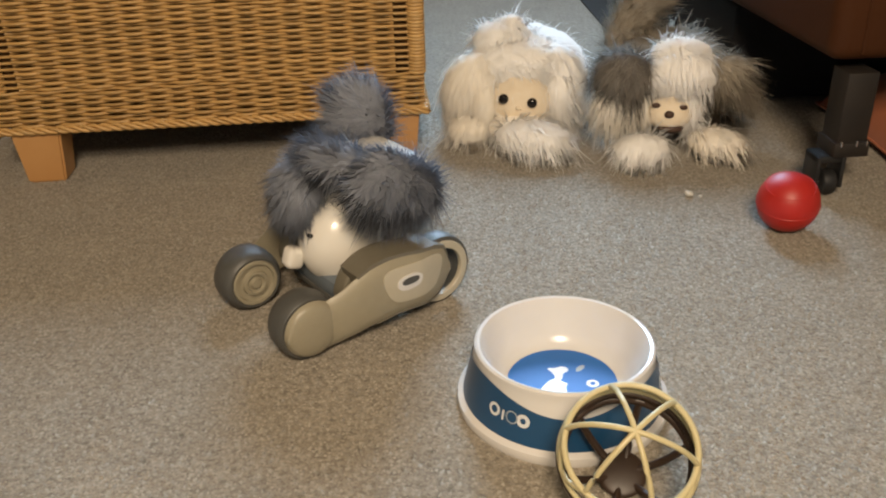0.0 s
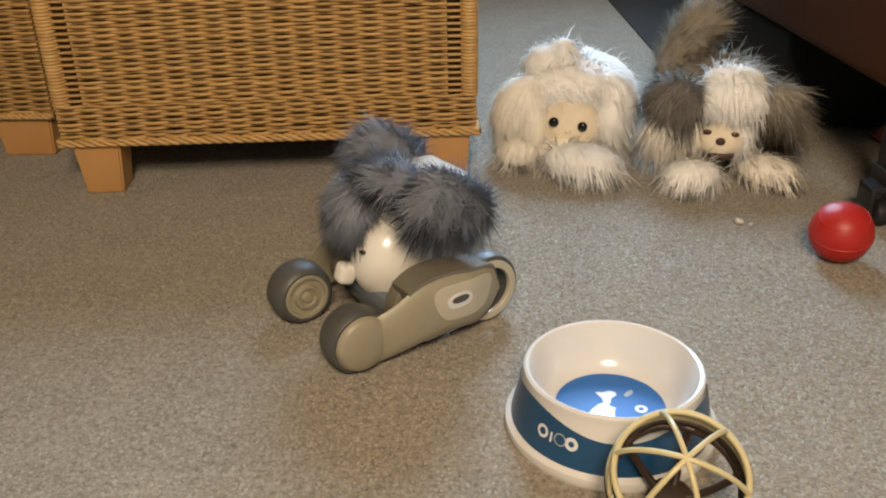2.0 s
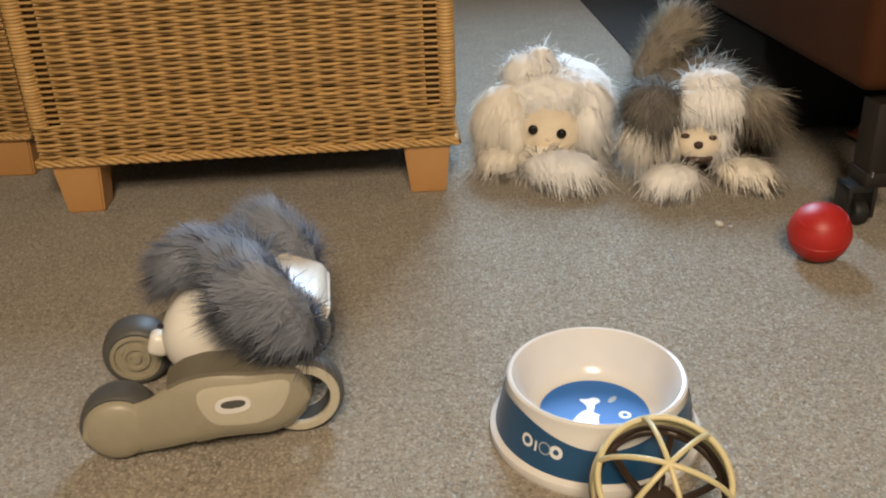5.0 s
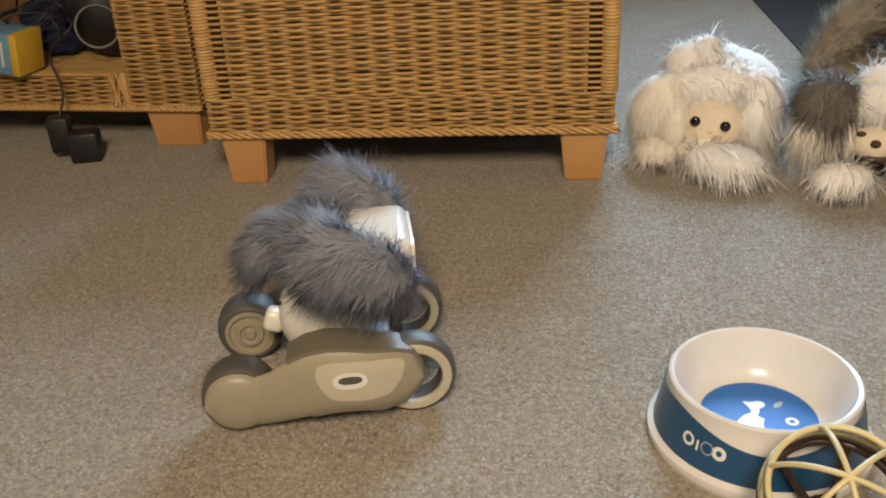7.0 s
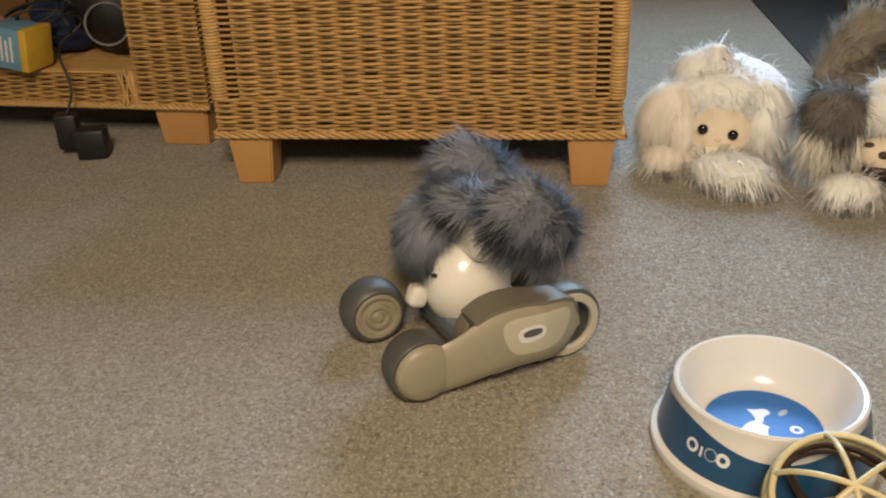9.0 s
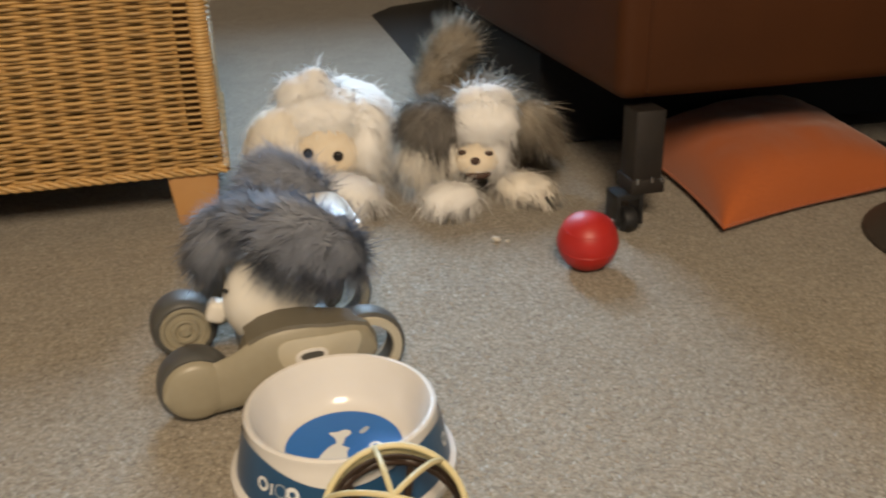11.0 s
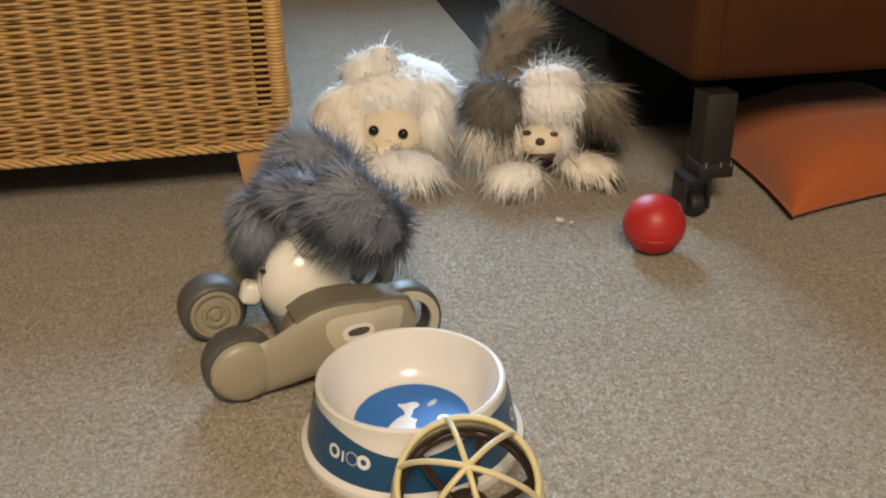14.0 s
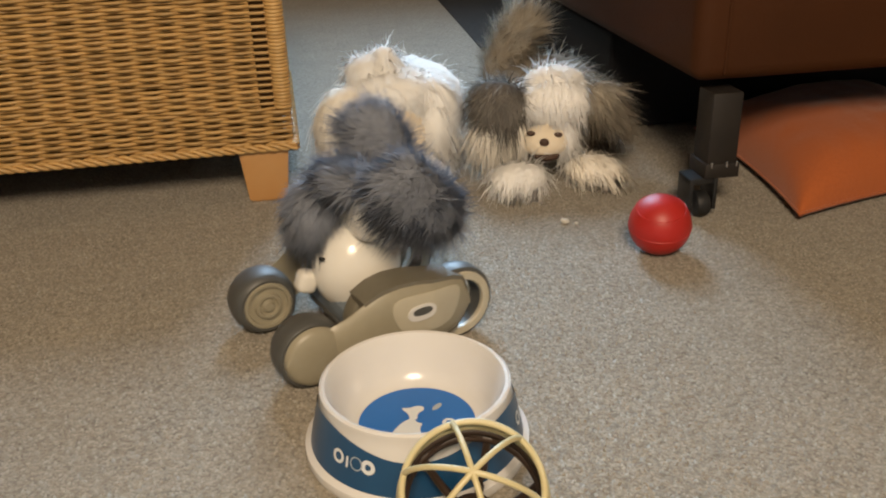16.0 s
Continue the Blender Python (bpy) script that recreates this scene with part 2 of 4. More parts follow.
def ellipsoid(c, r, rot=(0, 0, 0), u=28, v=18, lump=0.0, freq=30.0):
    bm = bmesh.new()
    bmesh.ops.create_uvsphere(bm, u_segments=u, v_segments=v, radius=1.0)
    if lump:
        for w in bm.verts:
            w.co *= 1 + lump * noise.noise(w.co * freq)
    bm.transform(Matrix.LocRotScale(c, Euler([radians(a) for a in rot]), r))
    return bm


def prism(outline, y0, y1, bevel=0.0, seg=3):
    """A plate from an outline in x, z between two values of y."""
    bm = bmesh.new()
    a = [bm.verts.new((x, y0, z)) for x, z in outline]
    f = bm.faces.new(a)
    ext = bmesh.ops.extrude_face_region(bm, geom=[f])
    for v in ext["geom"]:
        if isinstance(v, bmesh.types.BMVert):
            v.co.y = y1
    bmesh.ops.recalc_face_normals(bm, faces=bm.faces)
    if bevel:
        rim = [e for e in bm.edges if abs(e.verts[0].co.y - e.verts[1].co.y) < 1e-6]
        bmesh.ops.bevel(bm, geom=rim, offset=bevel, segments=seg, profile=0.5, affect="EDGES")
    return bm


def smooth_loop(points, times=2):
    """Rounds the corners of a closed outline by cutting them."""
    for _ in range(times):
        out = []
        for (ax, az), (bx, bz) in zip(points, points[1:] + points[:1]):
            out += [(ax * 0.75 + bx * 0.25, az * 0.75 + bz * 0.25), (ax * 0.25 + bx * 0.75, az * 0.25 + bz * 0.75)]
        points = out
    return points


def tube_arrays(path, radius, sides=6, flat=1.0, closed=False):
    """Vertices and faces of a round strand along a path."""
    p = np.asarray(path, float)
    t = np.gradient(p, axis=0) if not closed else np.roll(p, -1, 0) - np.roll(p, 1, 0)
    t /= np.linalg.norm(t, axis=1)[:, None]
    up = np.where(np.abs(t[:, 2:3]) < 0.9, np.array([[0.0, 0.0, 1.0]]), np.array([[1.0, 0.0, 0.0]]))
    a = np.cross(t, up)
    a /= np.linalg.norm(a, axis=1)[:, None]
    b = np.cross(a, t)
    r = np.broadcast_to(np.asarray(radius, float), (len(p),))[:, None]
    ang = 2 * np.pi * np.arange(sides) / sides
    v = p[:, None, :] + r[:, :, None] * (np.cos(ang)[None, :, None] * a[:, None, :] + flat * np.sin(ang)[None, :, None] * b[:, None, :])
    n = len(p)
    i, j = np.meshgrid(np.arange(n if closed else n - 1), np.arange(sides), indexing="ij")
    k, i2 = (j + 1) % sides, (i + 1) % n
    f = np.stack([i * sides + j, i * sides + k, i2 * sides + k, i2 * sides + j], -1).reshape(-1, 4)
    return v.reshape(-1, 3), f


def tubes(name, strands, mat, parent=None, label="", kind="", sides=6, flat=1.0, closed=False):
    verts, faces, at = [], [], 0
    for path, radius in strands:
        v, f = tube_arrays(path, radius, sides, flat, closed)
        verts.append(v)
        faces.append(f + at)
        at += len(v)
    return mesh_object(name, np.concatenate(verts), np.concatenate(faces), mat, parent, True, label, kind)


def fur(name, blobs, mat, parent=None, label="", comb=(0, 0, -1), length=0.03, width=0.0006, lift=0.5, curl=0.35, droop=0.5, seed=1, dense=0.8, flare=0.25):
    """A tuft of fur: soft cores with tapering locks. blobs: centre, radii, turn, count of locks."""
    rng = np.random.default_rng(seed)
    verts, faces, normals, at = [], [], [], 0
    for c, r, rot, count in blobs:
        count = int(count * dense)
        core = ellipsoid(c, [v * 0.98 for v in r], rot, 28, 18, 0.10, 4.0)
        core.verts.ensure_lookup_table()
        verts.append(np.array([v.co[:] for v in core.verts]))
        core.verts.index_update()
        core.normal_update()
        normals.append(np.array([v.normal[:] for v in core.verts]))
        faces += [[v.index + at for v in f.verts] for f in core.faces]
        at += len(core.verts)
        core.free()
        q = rng.normal(size=(count, 3))
        q /= np.linalg.norm(q, axis=1)[:, None]
        turn = np.array(Euler([radians(a) for a in rot]).to_matrix())
        root = (q * np.array(r) * 0.92) @ turn.T + np.array(c)
        nor = (q / np.array(r)) @ turn.T
        nor /= np.linalg.norm(nor, axis=1)[:, None]
        k = 2 * np.pi / 0.03
        swirl = np.stack([np.sin(k * root[:, 1] + 3 * np.sin(k * 0.6 * root[:, 2] + seed)), np.sin(k * root[:, 2] + 2.1 + 3 * np.sin(k * 0.5 * root[:, 0])),
                          np.sin(k * root[:, 0] + 4.2 + 3 * np.sin(k * 0.7 * root[:, 1]))], 1)
        d = nor * lift + np.array(comb) * (1 - 0.4 * lift) + curl * 0.6 * swirl + curl * 0.5 * rng.normal(size=(count, 3))
        d -= nor * np.minimum(0, (d * nor).sum(1) - 0.12)[:, None]
        d /= np.linalg.norm(d, axis=1)[:, None]
        ln = length * rng.uniform(0.45, 1.15, (count, 1)) * (1 + 0.25 * swirl[:, :1])
        mid = root + d * ln * 0.5
        tip = mid + (d + flare * nor + np.array([0, 0, -droop]) + 0.25 * curl * rng.normal(size=(count, 3))) * ln * 0.5
        side = np.cross(d, nor + 0.15 * rng.normal(size=(count, 3)))
        side /= np.linalg.norm(side, axis=1)[:, None]
        w = width * rng.uniform(0.6, 1.3, (count, 1))
        v = np.stack([root - side * w, root + side * w, mid + side * w * 0.75, mid - side * w * 0.75, tip], 1).reshape(-1, 3)
        verts.append(v)
        soft = nor + 0.35 * d
        soft /= np.linalg.norm(soft, axis=1)[:, None]
        normals.append(np.repeat(soft, 5, axis=0))
        for s in range(at, at + 5 * count, 5):
            faces.append((s, s + 1, s + 2, s + 3))
            faces.append((s + 3, s + 2, s + 4))
        at += 5 * count
    ob = mesh_object(name, np.concatenate(verts), faces, mat, parent, True, label)
    ob.data.normals_split_custom_set_from_vertices(np.concatenate(normals).tolist())
    return ob


# ---- the room ----
RX0, RX1, RY0, RY1, RH = -2.3, 2.4, -1.9, BACK, 2.4
floor_bm = bmesh.new()
bmesh.ops.create_grid(floor_bm, x_segments=40, y_segments=40, size=1.0)
floor_bm.transform(Matrix.LocRotScale(((RX0 + RX1) / 2, (RY0 + RY1) / 2, 0), None, ((RX1 - RX0) / 2, (RY1 - RY0) / 2, 1)))
FLOOR = tagged(part("floor", floor_bm, M_CARPET, smooth=False), "grey-beige flecked twist-pile carpet over the whole floor", "carpet", kind="structure")


def wall(name, label, *boxes):
    bm = bmesh.new()
    for b in boxes:
        box(*b, bm=bm)
    return tagged(part(name, bm, M_WALL, smooth=False), label, "wall", kind="structure")


wall("wall_west", "plain cream painted wall", (RX0 - 0.12, RX0, RY0 - 0.12, RY1 + 0.12, -0.02, RH))
wall("wall_east", "plain cream painted wall", (RX1, RX1 + 0.12, RY0 - 0.12, RY1 + 0.12, -0.02, RH))
wall("wall_south", "plain cream painted wall", (RX0, RX1, RY0 - 0.12, RY0, -0.02, RH))
wall("wall_north", "cream painted wall with a window opening",
     (RX0, WIN_X0, RY1, RY1 + 0.12, -0.02, RH), (WIN_X1, RX1, RY1, RY1 + 0.12, -0.02, RH),
     (WIN_X0, WIN_X1, RY1, RY1 + 0.12, -0.02, WIN_Z0), (WIN_X0, WIN_X1, RY1, RY1 + 0.12, WIN_Z1, RH))
tagged(part("ceiling", box(RX0 - 0.12, RX1 + 0.12, RY0 - 0.12, RY1 + 0.12, RH, RH + 0.1), M_CEIL, smooth=False), "white painted ceiling", "ceiling", kind="structure")
window = thing("window_1", pose(0, 0, 0), "white framed window that lets in cool daylight", "window", kind="structure")
for b in ((WIN_X0, WIN_X1, RY1 + 0.085, RY1 + 0.115, WIN_Z0, WIN_Z0 + 0.04), (WIN_X0, WIN_X1, RY1 + 0.085, RY1 + 0.115, WIN_Z1 - 0.04, WIN_Z1),
          (WIN_X0, WIN_X0 + 0.04, RY1 + 0.085, RY1 + 0.115, WIN_Z0 + 0.04, WIN_Z1 - 0.04), (WIN_X1 - 0.04, WIN_X1, RY1 + 0.085, RY1 + 0.115, WIN_Z0 + 0.04, WIN_Z1 - 0.04)):
    part("window_frame", box(*b, bevel=0.003), M_FRAME, window)


# ---- woven chest ----
def weave(u0, u1, z0, z1, stake, pitch, thick, amp, seed=0, steps=6):
    """Rows of cane over and under upright stakes, in a plane u, w (outwards), z."""
    rng = np.random.default_rng(seed)
    rows = []
    n = int((z1 - z0) / pitch)
    cols = max(1, round((u1 - u0) / stake))
    u = np.linspace(u0, u1, cols * steps + 1)
    for i in range(n):
        z = z0 + (i + 0.5) * pitch
        s = np.cos(np.pi * ((u - u0) / (u1 - u0) * cols + i + 0.5))
        w = amp * np.sign(s) * np.abs(s) ** 0.8
        zz = z + rng.normal(0, 0.05) * pitch + 0.00035 * np.sin(u * 37 + i * 1.7 + seed) + 0.0003 * np.sin(u * 13 + seed)
        rows.append((u, w + rng.normal(0, 0.0002), zz, thick * rng.uniform(0.88, 1.12)))
    return rows


CW, CD, CH, CZ = 0.536, 0.38, 0.30, 0.072


def wicker_chest():
    chest = thing("wicker_chest", pose(-0.556, 1.086, 0, 0, 0, 4.8), "honey-coloured woven rattan chest on four tapered wooden feet", "chest")
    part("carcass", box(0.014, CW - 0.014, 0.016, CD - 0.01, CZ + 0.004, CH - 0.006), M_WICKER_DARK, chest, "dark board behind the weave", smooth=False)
    st, pitch, th, amp = 0.0268, 0.00385, 0.00262, 0.0030
    rail_top = CZ + 0.004 + 12 * pitch + 1e-6
    front = [(np.stack([u, 0.004 - w, z], 1), t) for u, w, z, t in weave(0.003, CW - 0.003, CZ + 0.004, rail_top, st, pitch, th, amp, 3)]
    tubes("bottom_rail_weave", front, M_WICKER, chest, "close-woven cane rail", "stuff", flat=0.85)
    g = 0.038
    panel = [(np.stack([u, 0.005 - w, z], 1), t) for u, w, z, t in weave(g, CW - g, rail_top, CH - 0.01, st, pitch, th, amp, 4)]
    tubes("front_panel_weave", panel, M_WICKER, chest, "woven cane front panel", "stuff", flat=0.85)
    for x0, x1, px in ((0.018, g + 0.002, 0.010), (CW - g - 0.002, CW - 0.018, CW - 0.010)):
        z = rail_top + 0.004
        while z < CH - 0.012:
            u = np.linspace(x0, x1, 5)
            tubes("slot_cane", [(np.stack([u, np.full(5, 0.007), np.full(5, z)], 1), 0.0019)], M_WICKER, chest)
            z += 0.0077
        wrap = []
        z = rail_top
        while z < CH - 0.008:
            a = np.linspace(0, 2 * np.pi, 13)[:-1]
            wrap.append((np.stack([px + 0.0095 * np.cos(a), 0.010 + 0.0105 * np.sin(a), np.full(12, z)], 1), 0.0023))
            z += 0.0042
        tubes("corner_post", wrap, M_WICKER_LIGHT, chest, "corner post wrapped in pale cane", "stuff", closed=True)
    for sx, xx in ((1, CW - 0.004), (-1, 0.004)):
        side = [(np.stack([xx + sx * w, u, z], 1), t) for u, w, z, t in weave(0.022, CD, CZ + 0.004, CH - 0.01, st, pitch, th, amp, 5)]
        tubes("side_weave", side, M_WICKER, chest, "woven cane side", "stuff", flat=0.85)
    braid = []
    for k in range(3):
        for (ax, ay), (bx, by) in (((-0.001, 0.0), (CW + 0.001, 0.0)), ((CW, 0.0), (CW, CD)), ((0, CD), (0, 0))):
            s = np.linspace(0, 1, 160)
            ph = s * math.hypot(bx - ax, by - ay) / 0.040 * 2 * np.pi + k * 2 * np.pi / 3
            x, y = ax + (bx - ax) * s, ay + (by - ay) * s
            ox = np.sin(ph) * 0.0032
            nx, ny = (by - ay), -(bx - ax)
            ln = math.hypot(nx, ny)
            braid.append((np.stack([x + ox * nx / ln, y + ox * ny / ln, CZ + 0.001 + 0.0032 * np.cos(ph)], 1), 0.0026))
    tubes("bottom_braid", braid, M_WICKER_LIGHT, chest, "twisted cane border", "stuff")
    part("lid", box(-0.004, CW + 0.004, -0.004, CD + 0.004, CH - 0.006, CH + 0.012, 0.004), M_LEGWOOD, chest, "wooden top board")
    for x, y in ((0.044, 0.030), (CW - 0.040, 0.030), (0.044, CD - 0.04), (CW - 0.040, CD - 0.04)):
        bm = box(-0.031, 0.031, -0.027, 0.026, 0, CZ + 0.003)
        for v in bm.verts:
            if v.co.z < 0.01:
                v.co.x *= 0.76
                v.co.y *= 0.80
        bmesh.ops.bevel(bm, geom=bm.edges[:], offset=0.0025, segments=2, affect="EDGES")
        leg = part("leg", bm, M_LEGWOOD, chest, "tapered pale wooden foot")
        leg.location = (x, y, 0)
    return chest


wicker_chest()


def shelf_unit():
    unit = thing("wicker_shelf_unit", pose(-0.632, 1.229, 0, 0, 0, 0), "woven rattan shelf unit with an open lower shelf", "shelf unit")
    z0, h = 0.065, 0.42
    st, pitch, th, amp = 0.0268, 0.00385, 0.00262, 0.0030
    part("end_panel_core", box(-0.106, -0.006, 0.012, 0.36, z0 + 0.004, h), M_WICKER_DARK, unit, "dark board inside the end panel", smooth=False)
    rows = [(np.stack([u, 0.004 - w, z], 1), t) for u, w, z, t in weave(-0.112, 0.0, z0, h, st, pitch, th, amp, 11)]
    tubes("end_panel_weave", rows, M_WICKER, unit, "woven cane end panel", "stuff", flat=0.85)
    rows = [(np.stack([0.0 + w, u, z], 1), t) for u, w, z, t in weave(0.006, 0.36, z0, h, st, pitch, th, amp, 12)]
    tubes("side_weave", rows, M_WICKER, unit, "woven cane side", "stuff", flat=0.85)
    edge = [(np.stack([np.full(60, -0.116) + 0.003 * np.sin(np.linspace(0, 60, 60) + k * 2.1), np.full(60, 0.002) + 0.003 * np.cos(np.linspace(0, 60, 60) + k * 2.1),
                       np.linspace(z0, 0.118, 60)], 1), 0.0026) for k in range(3)]
    q = np.linspace(0, 1, 24)
    edge += [(np.stack([-0.134 + 0.0042 * k + 0.0025 * np.sin(5 * q + 1.9 * k), -0.002 - 0.002 * np.cos(4 * q + k), z0 + 0.003 + (0.050 + 0.003 * (k % 2)) * q], 1), 0.0021) for k in range(5)]
    tubes("edge_braid", edge, M_WICKER_LIGHT, unit, "twisted cane edge")
    x0 = -0.95
    rows = [(np.stack([u, 0.010 - w, z], 1), t) for u, w, z, t in weave(x0, -0.120, z0, 0.112, st, pitch, th, amp, 13)]
    tubes("shelf_front_weave", rows, M_WICKER, unit, "woven cane shelf front", "stuff", flat=0.85)
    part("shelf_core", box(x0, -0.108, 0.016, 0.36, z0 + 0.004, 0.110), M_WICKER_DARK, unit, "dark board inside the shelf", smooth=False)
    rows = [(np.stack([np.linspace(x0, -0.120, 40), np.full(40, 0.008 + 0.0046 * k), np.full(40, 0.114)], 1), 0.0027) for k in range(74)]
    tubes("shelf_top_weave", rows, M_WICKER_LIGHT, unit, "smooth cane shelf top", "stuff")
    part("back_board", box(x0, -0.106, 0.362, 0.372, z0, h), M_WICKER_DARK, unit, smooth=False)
    part("top_board", box(x0 - 0.01, 0.006, -0.006, 0.376, h, h + 0.02, 0.004), M_LEGWOOD, unit, "wooden top board")
    for k in range(3):
        s = np.linspace(0, 1, 240)
        ph = s * 32 * 2 * np.pi + k * 2.1
        path = np.stack([x0 + (0 - x0) * s, 0.003 - 0.003 * np.sin(ph), z0 - 0.001 + 0.0034 * np.cos(ph)], 1)
        tubes("bottom_braid", [(path, 0.0027)], M_WICKER_LIGHT, unit, "twisted cane border")
    for x, y in ((-0.048, 0.036), (x0 + 0.06, 0.036), (-0.048, 0.32), (x0 + 0.06, 0.32)):
        bm = box(-0.047, 0.040, -0.027, 0.027, 0, z0 - 0.002)
        for v in bm.verts:
            if v.co.z < 0.01:
                v.co.x *= 0.84
                v.co.y *= 0.84
        bmesh.ops.bevel(bm, geom=bm.edges[:], offset=0.0025, segments=2, affect="EDGES")
        leg = part("leg", bm, M_LEGWOOD, unit, "tapered pale wooden foot")
        leg.location = (x, y, 0)


shelf_unit()


# ---- brown leather seat on castors ----
def leather_seat():
    z0, w, d, h = 0.160, 0.86, 0.92, 0.50
    sofa = thing("leather_armchair", pose(0.424, 0.992, 0, 0, 0, 4.5), "brown leather armchair raised on black legs with castors", "armchair")
    bm = box(0, w, 0, d, z0, h, 0.018, 4)
    part("seat_base", bm, M_LEATHER, sofa, "creased brown leather base")
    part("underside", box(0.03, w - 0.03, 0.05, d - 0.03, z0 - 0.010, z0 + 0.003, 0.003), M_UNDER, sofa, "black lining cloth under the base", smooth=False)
    # Added black block, stands in for the deep shade under the seat.
    part("mechanism_housing", box(0.03, w - 0.03, 0.34, d - 0.03, 0.006, z0 - 0.013, 0.004), M_UNDER, sofa, "black block added for the shade under the seat", smooth=False)
    part("backrest", box(0.04, w - 0.04, d - 0.24, d - 0.01, h - 0.01, 0.92, 0.05, 4), M_LEATHER, sofa, "padded leather back")
    for x in (0.0, w - 0.16):
        part("armrest", box(x + 0.004, x + 0.156, 0.02, d - 0.25, h - 0.01, 0.64, 0.04, 4), M_LEATHER, sofa, "padded leather arm")
    seam = [(np.stack([np.full(12, 0.034), np.full(12, -0.0006), np.linspace(z0 + 0.01, h - 0.02, 12)], 1), 0.0016)]
    tubes("seam", seam, M_LEATHER, sofa, "raised corner seam")
    for x, y in ((0.044, 0.020), (w - 0.06, 0.020), (0.044, d - 0.06), (w - 0.06, d - 0.06)):
        leg = part("leg", box(-0.018, 0.018, -0.018, 0.020, 0.052, z0 - 0.0125, 0.002), M_BLACKWOOD, sofa, "square black wooden leg")
        leg.location = (x, y, 0)
        part("shoe", box(-0.021, 0.021, -0.021, 0.023, 0.048, 0.066, 0.002), M_BLACKWOOD, leg)
        for s in (-0.014, 0.004, 0.016):
            pin = part("pin", lathe([(0, 0), (0.0013, 0), (0.0013, 0.007), (0, 0.007)], 8), M_CHROME, leg, "small steel pin")
            pin.location = (s, -0.0215, 0.062)
        fork = box(-0.037, -0.032, -0.020, 0.014, 0.010, 0.049, 0.0015)
        box(-0.008, -0.003, -0.020, 0.014, 0.010, 0.049, 0.0015, bm=fork)
        box(-0.037, -0.003, -0.018, 0.014, 0.041, 0.049, 0.0015, bm=fork)
        part("castor_fork", fork, M_BLACK, leg, "black castor fork")
        wheel = lathe([(0, -0.0095), (0.011, -0.0095), (0.0145, -0.007), (0.016, 0), (0.0145, 0.007), (0.011, 0.0095), (0, 0.0095)], 28)
        part("castor_wheel", moved(wheel, pose(-0.020, -0.012, 0.016, 0, 90, 0)), M_BLACK, leg, "glossy black castor wheel")
        pin = lathe([(0, -0.0195), (0.003, -0.019), (0.003, 0.019), (0, 0.0195)], 12)
        part("axle", moved(pin, pose(-0.020, -0.012, 0.016, 0, 90, 0)), M_CHROME, leg, "steel axle end")



leather_seat()
# Thin dark sheet that puts the shade round the armchair onto the floor.
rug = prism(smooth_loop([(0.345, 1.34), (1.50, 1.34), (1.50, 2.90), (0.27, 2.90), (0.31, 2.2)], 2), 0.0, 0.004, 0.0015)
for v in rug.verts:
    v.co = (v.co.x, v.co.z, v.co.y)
tagged(part("rug", rug, M_FLOOR_SHADE), "thin dark brown sheet for the floor shade partly under the brown leather armchair", "rug")


# ---- orange cushion ----
def cushion():
    n, sx, sy = 34, 0.322, 0.325
    cu = thing("cushion", pose(0.550, 0.960, 0, 0, 0, 15.7), "flat burnt-orange cloth cushion lying under the armchair", "cushion")
    verts, faces = [], []
    for top in (1, 0):
        for j in range(n + 1):
            for i in range(n + 1):
                u, v = i / n, j / n
                a, b = 2 * u - 1, 2 * v - 1
                fat = (max(0, 1 - abs(a) ** 2.8) * max(0, 1 - abs(b) ** 2.8)) ** 0.5
                pull = 0.016
                x = sx * u - a * pull * (1 - b * b) * (1.0 if abs(a) > 0.2 else abs(a) * 5) * 0.8
                y = sy * v - b * pull * (1 - a * a) * (1.0 if abs(b) > 0.2 else abs(b) * 5) * 0.8
                lump = 0.006 * noise.noise(Vector((x * 14, y * 14, 2))) + 0.003 * noise.noise(Vector((x * 40, y * 40, 5)))
                z = 0.009 + 0.003 * top + (0.074 * fat + 0.9 * lump * fat if top else -0.010 * fat)
                z += 0.010 * max(0, a) ** 3 * max(0, -b) ** 3
                verts.append((x + 0.28 * y, y, max(0.002, z)))
    m = (n + 1) ** 2
    for j in range(n):
        for i in range(n):
            q = j * (n + 1) + i
            faces.append((q, q + 1, q + n + 2, q + n + 1))
            faces.append((m + q, m + q + n + 1, m + q + n + 2, m + q + 1))
    rim = [i for i in range(n)] + [n + j * (n + 1) for j in range(n)] + [n * (n + 1) + n - i for i in range(n)] + [(n - j) * (n + 1) for j in range(n)]
    for a, b in zip(rim, rim[1:] + rim[:1]):
        faces.append((a, a + m, b + m, b))
    mesh_object("cover", verts, faces, M_ORANGE, cu)
    ear = prism(smooth_loop([(0, 0), (0.07, -0.012), (0.085, 0.004), (0.02, 0.028)], 2), 0, 0.010, 0.003)
    part("corner_flap", moved(ear, pose(sx - 0.03, 0.004, 0.022, 90, 0, 8)), M_ORANGE, cu, "folded corner of the cover")
    piping = [(np.array([verts[i] for i in rim]), 0.0018)]
    tubes("seam", piping, M_ORANGE, cu, "stitched edge", closed=True)


cushion()

base = thing("lamp_base", pose(0.838, 0.882, 0), "round dark bronze floor lamp base on the carpet", "lamp base")
part("disc", lathe([(0, 0.0), (0.133, 0.0), (0.136, 0.003), (0.135, 0.007), (0.122, 0.011), (0.075, 0.014), (0.072, 0.017), (0.045, 0.022), (0.018, 0.026), (0, 0.026)], 64), M_BASE, base)
part("pole", lathe([(0, 0.024), (0.011, 0.024), (0.011, 1.35), (0, 1.35)], 20), M_BASE, base)

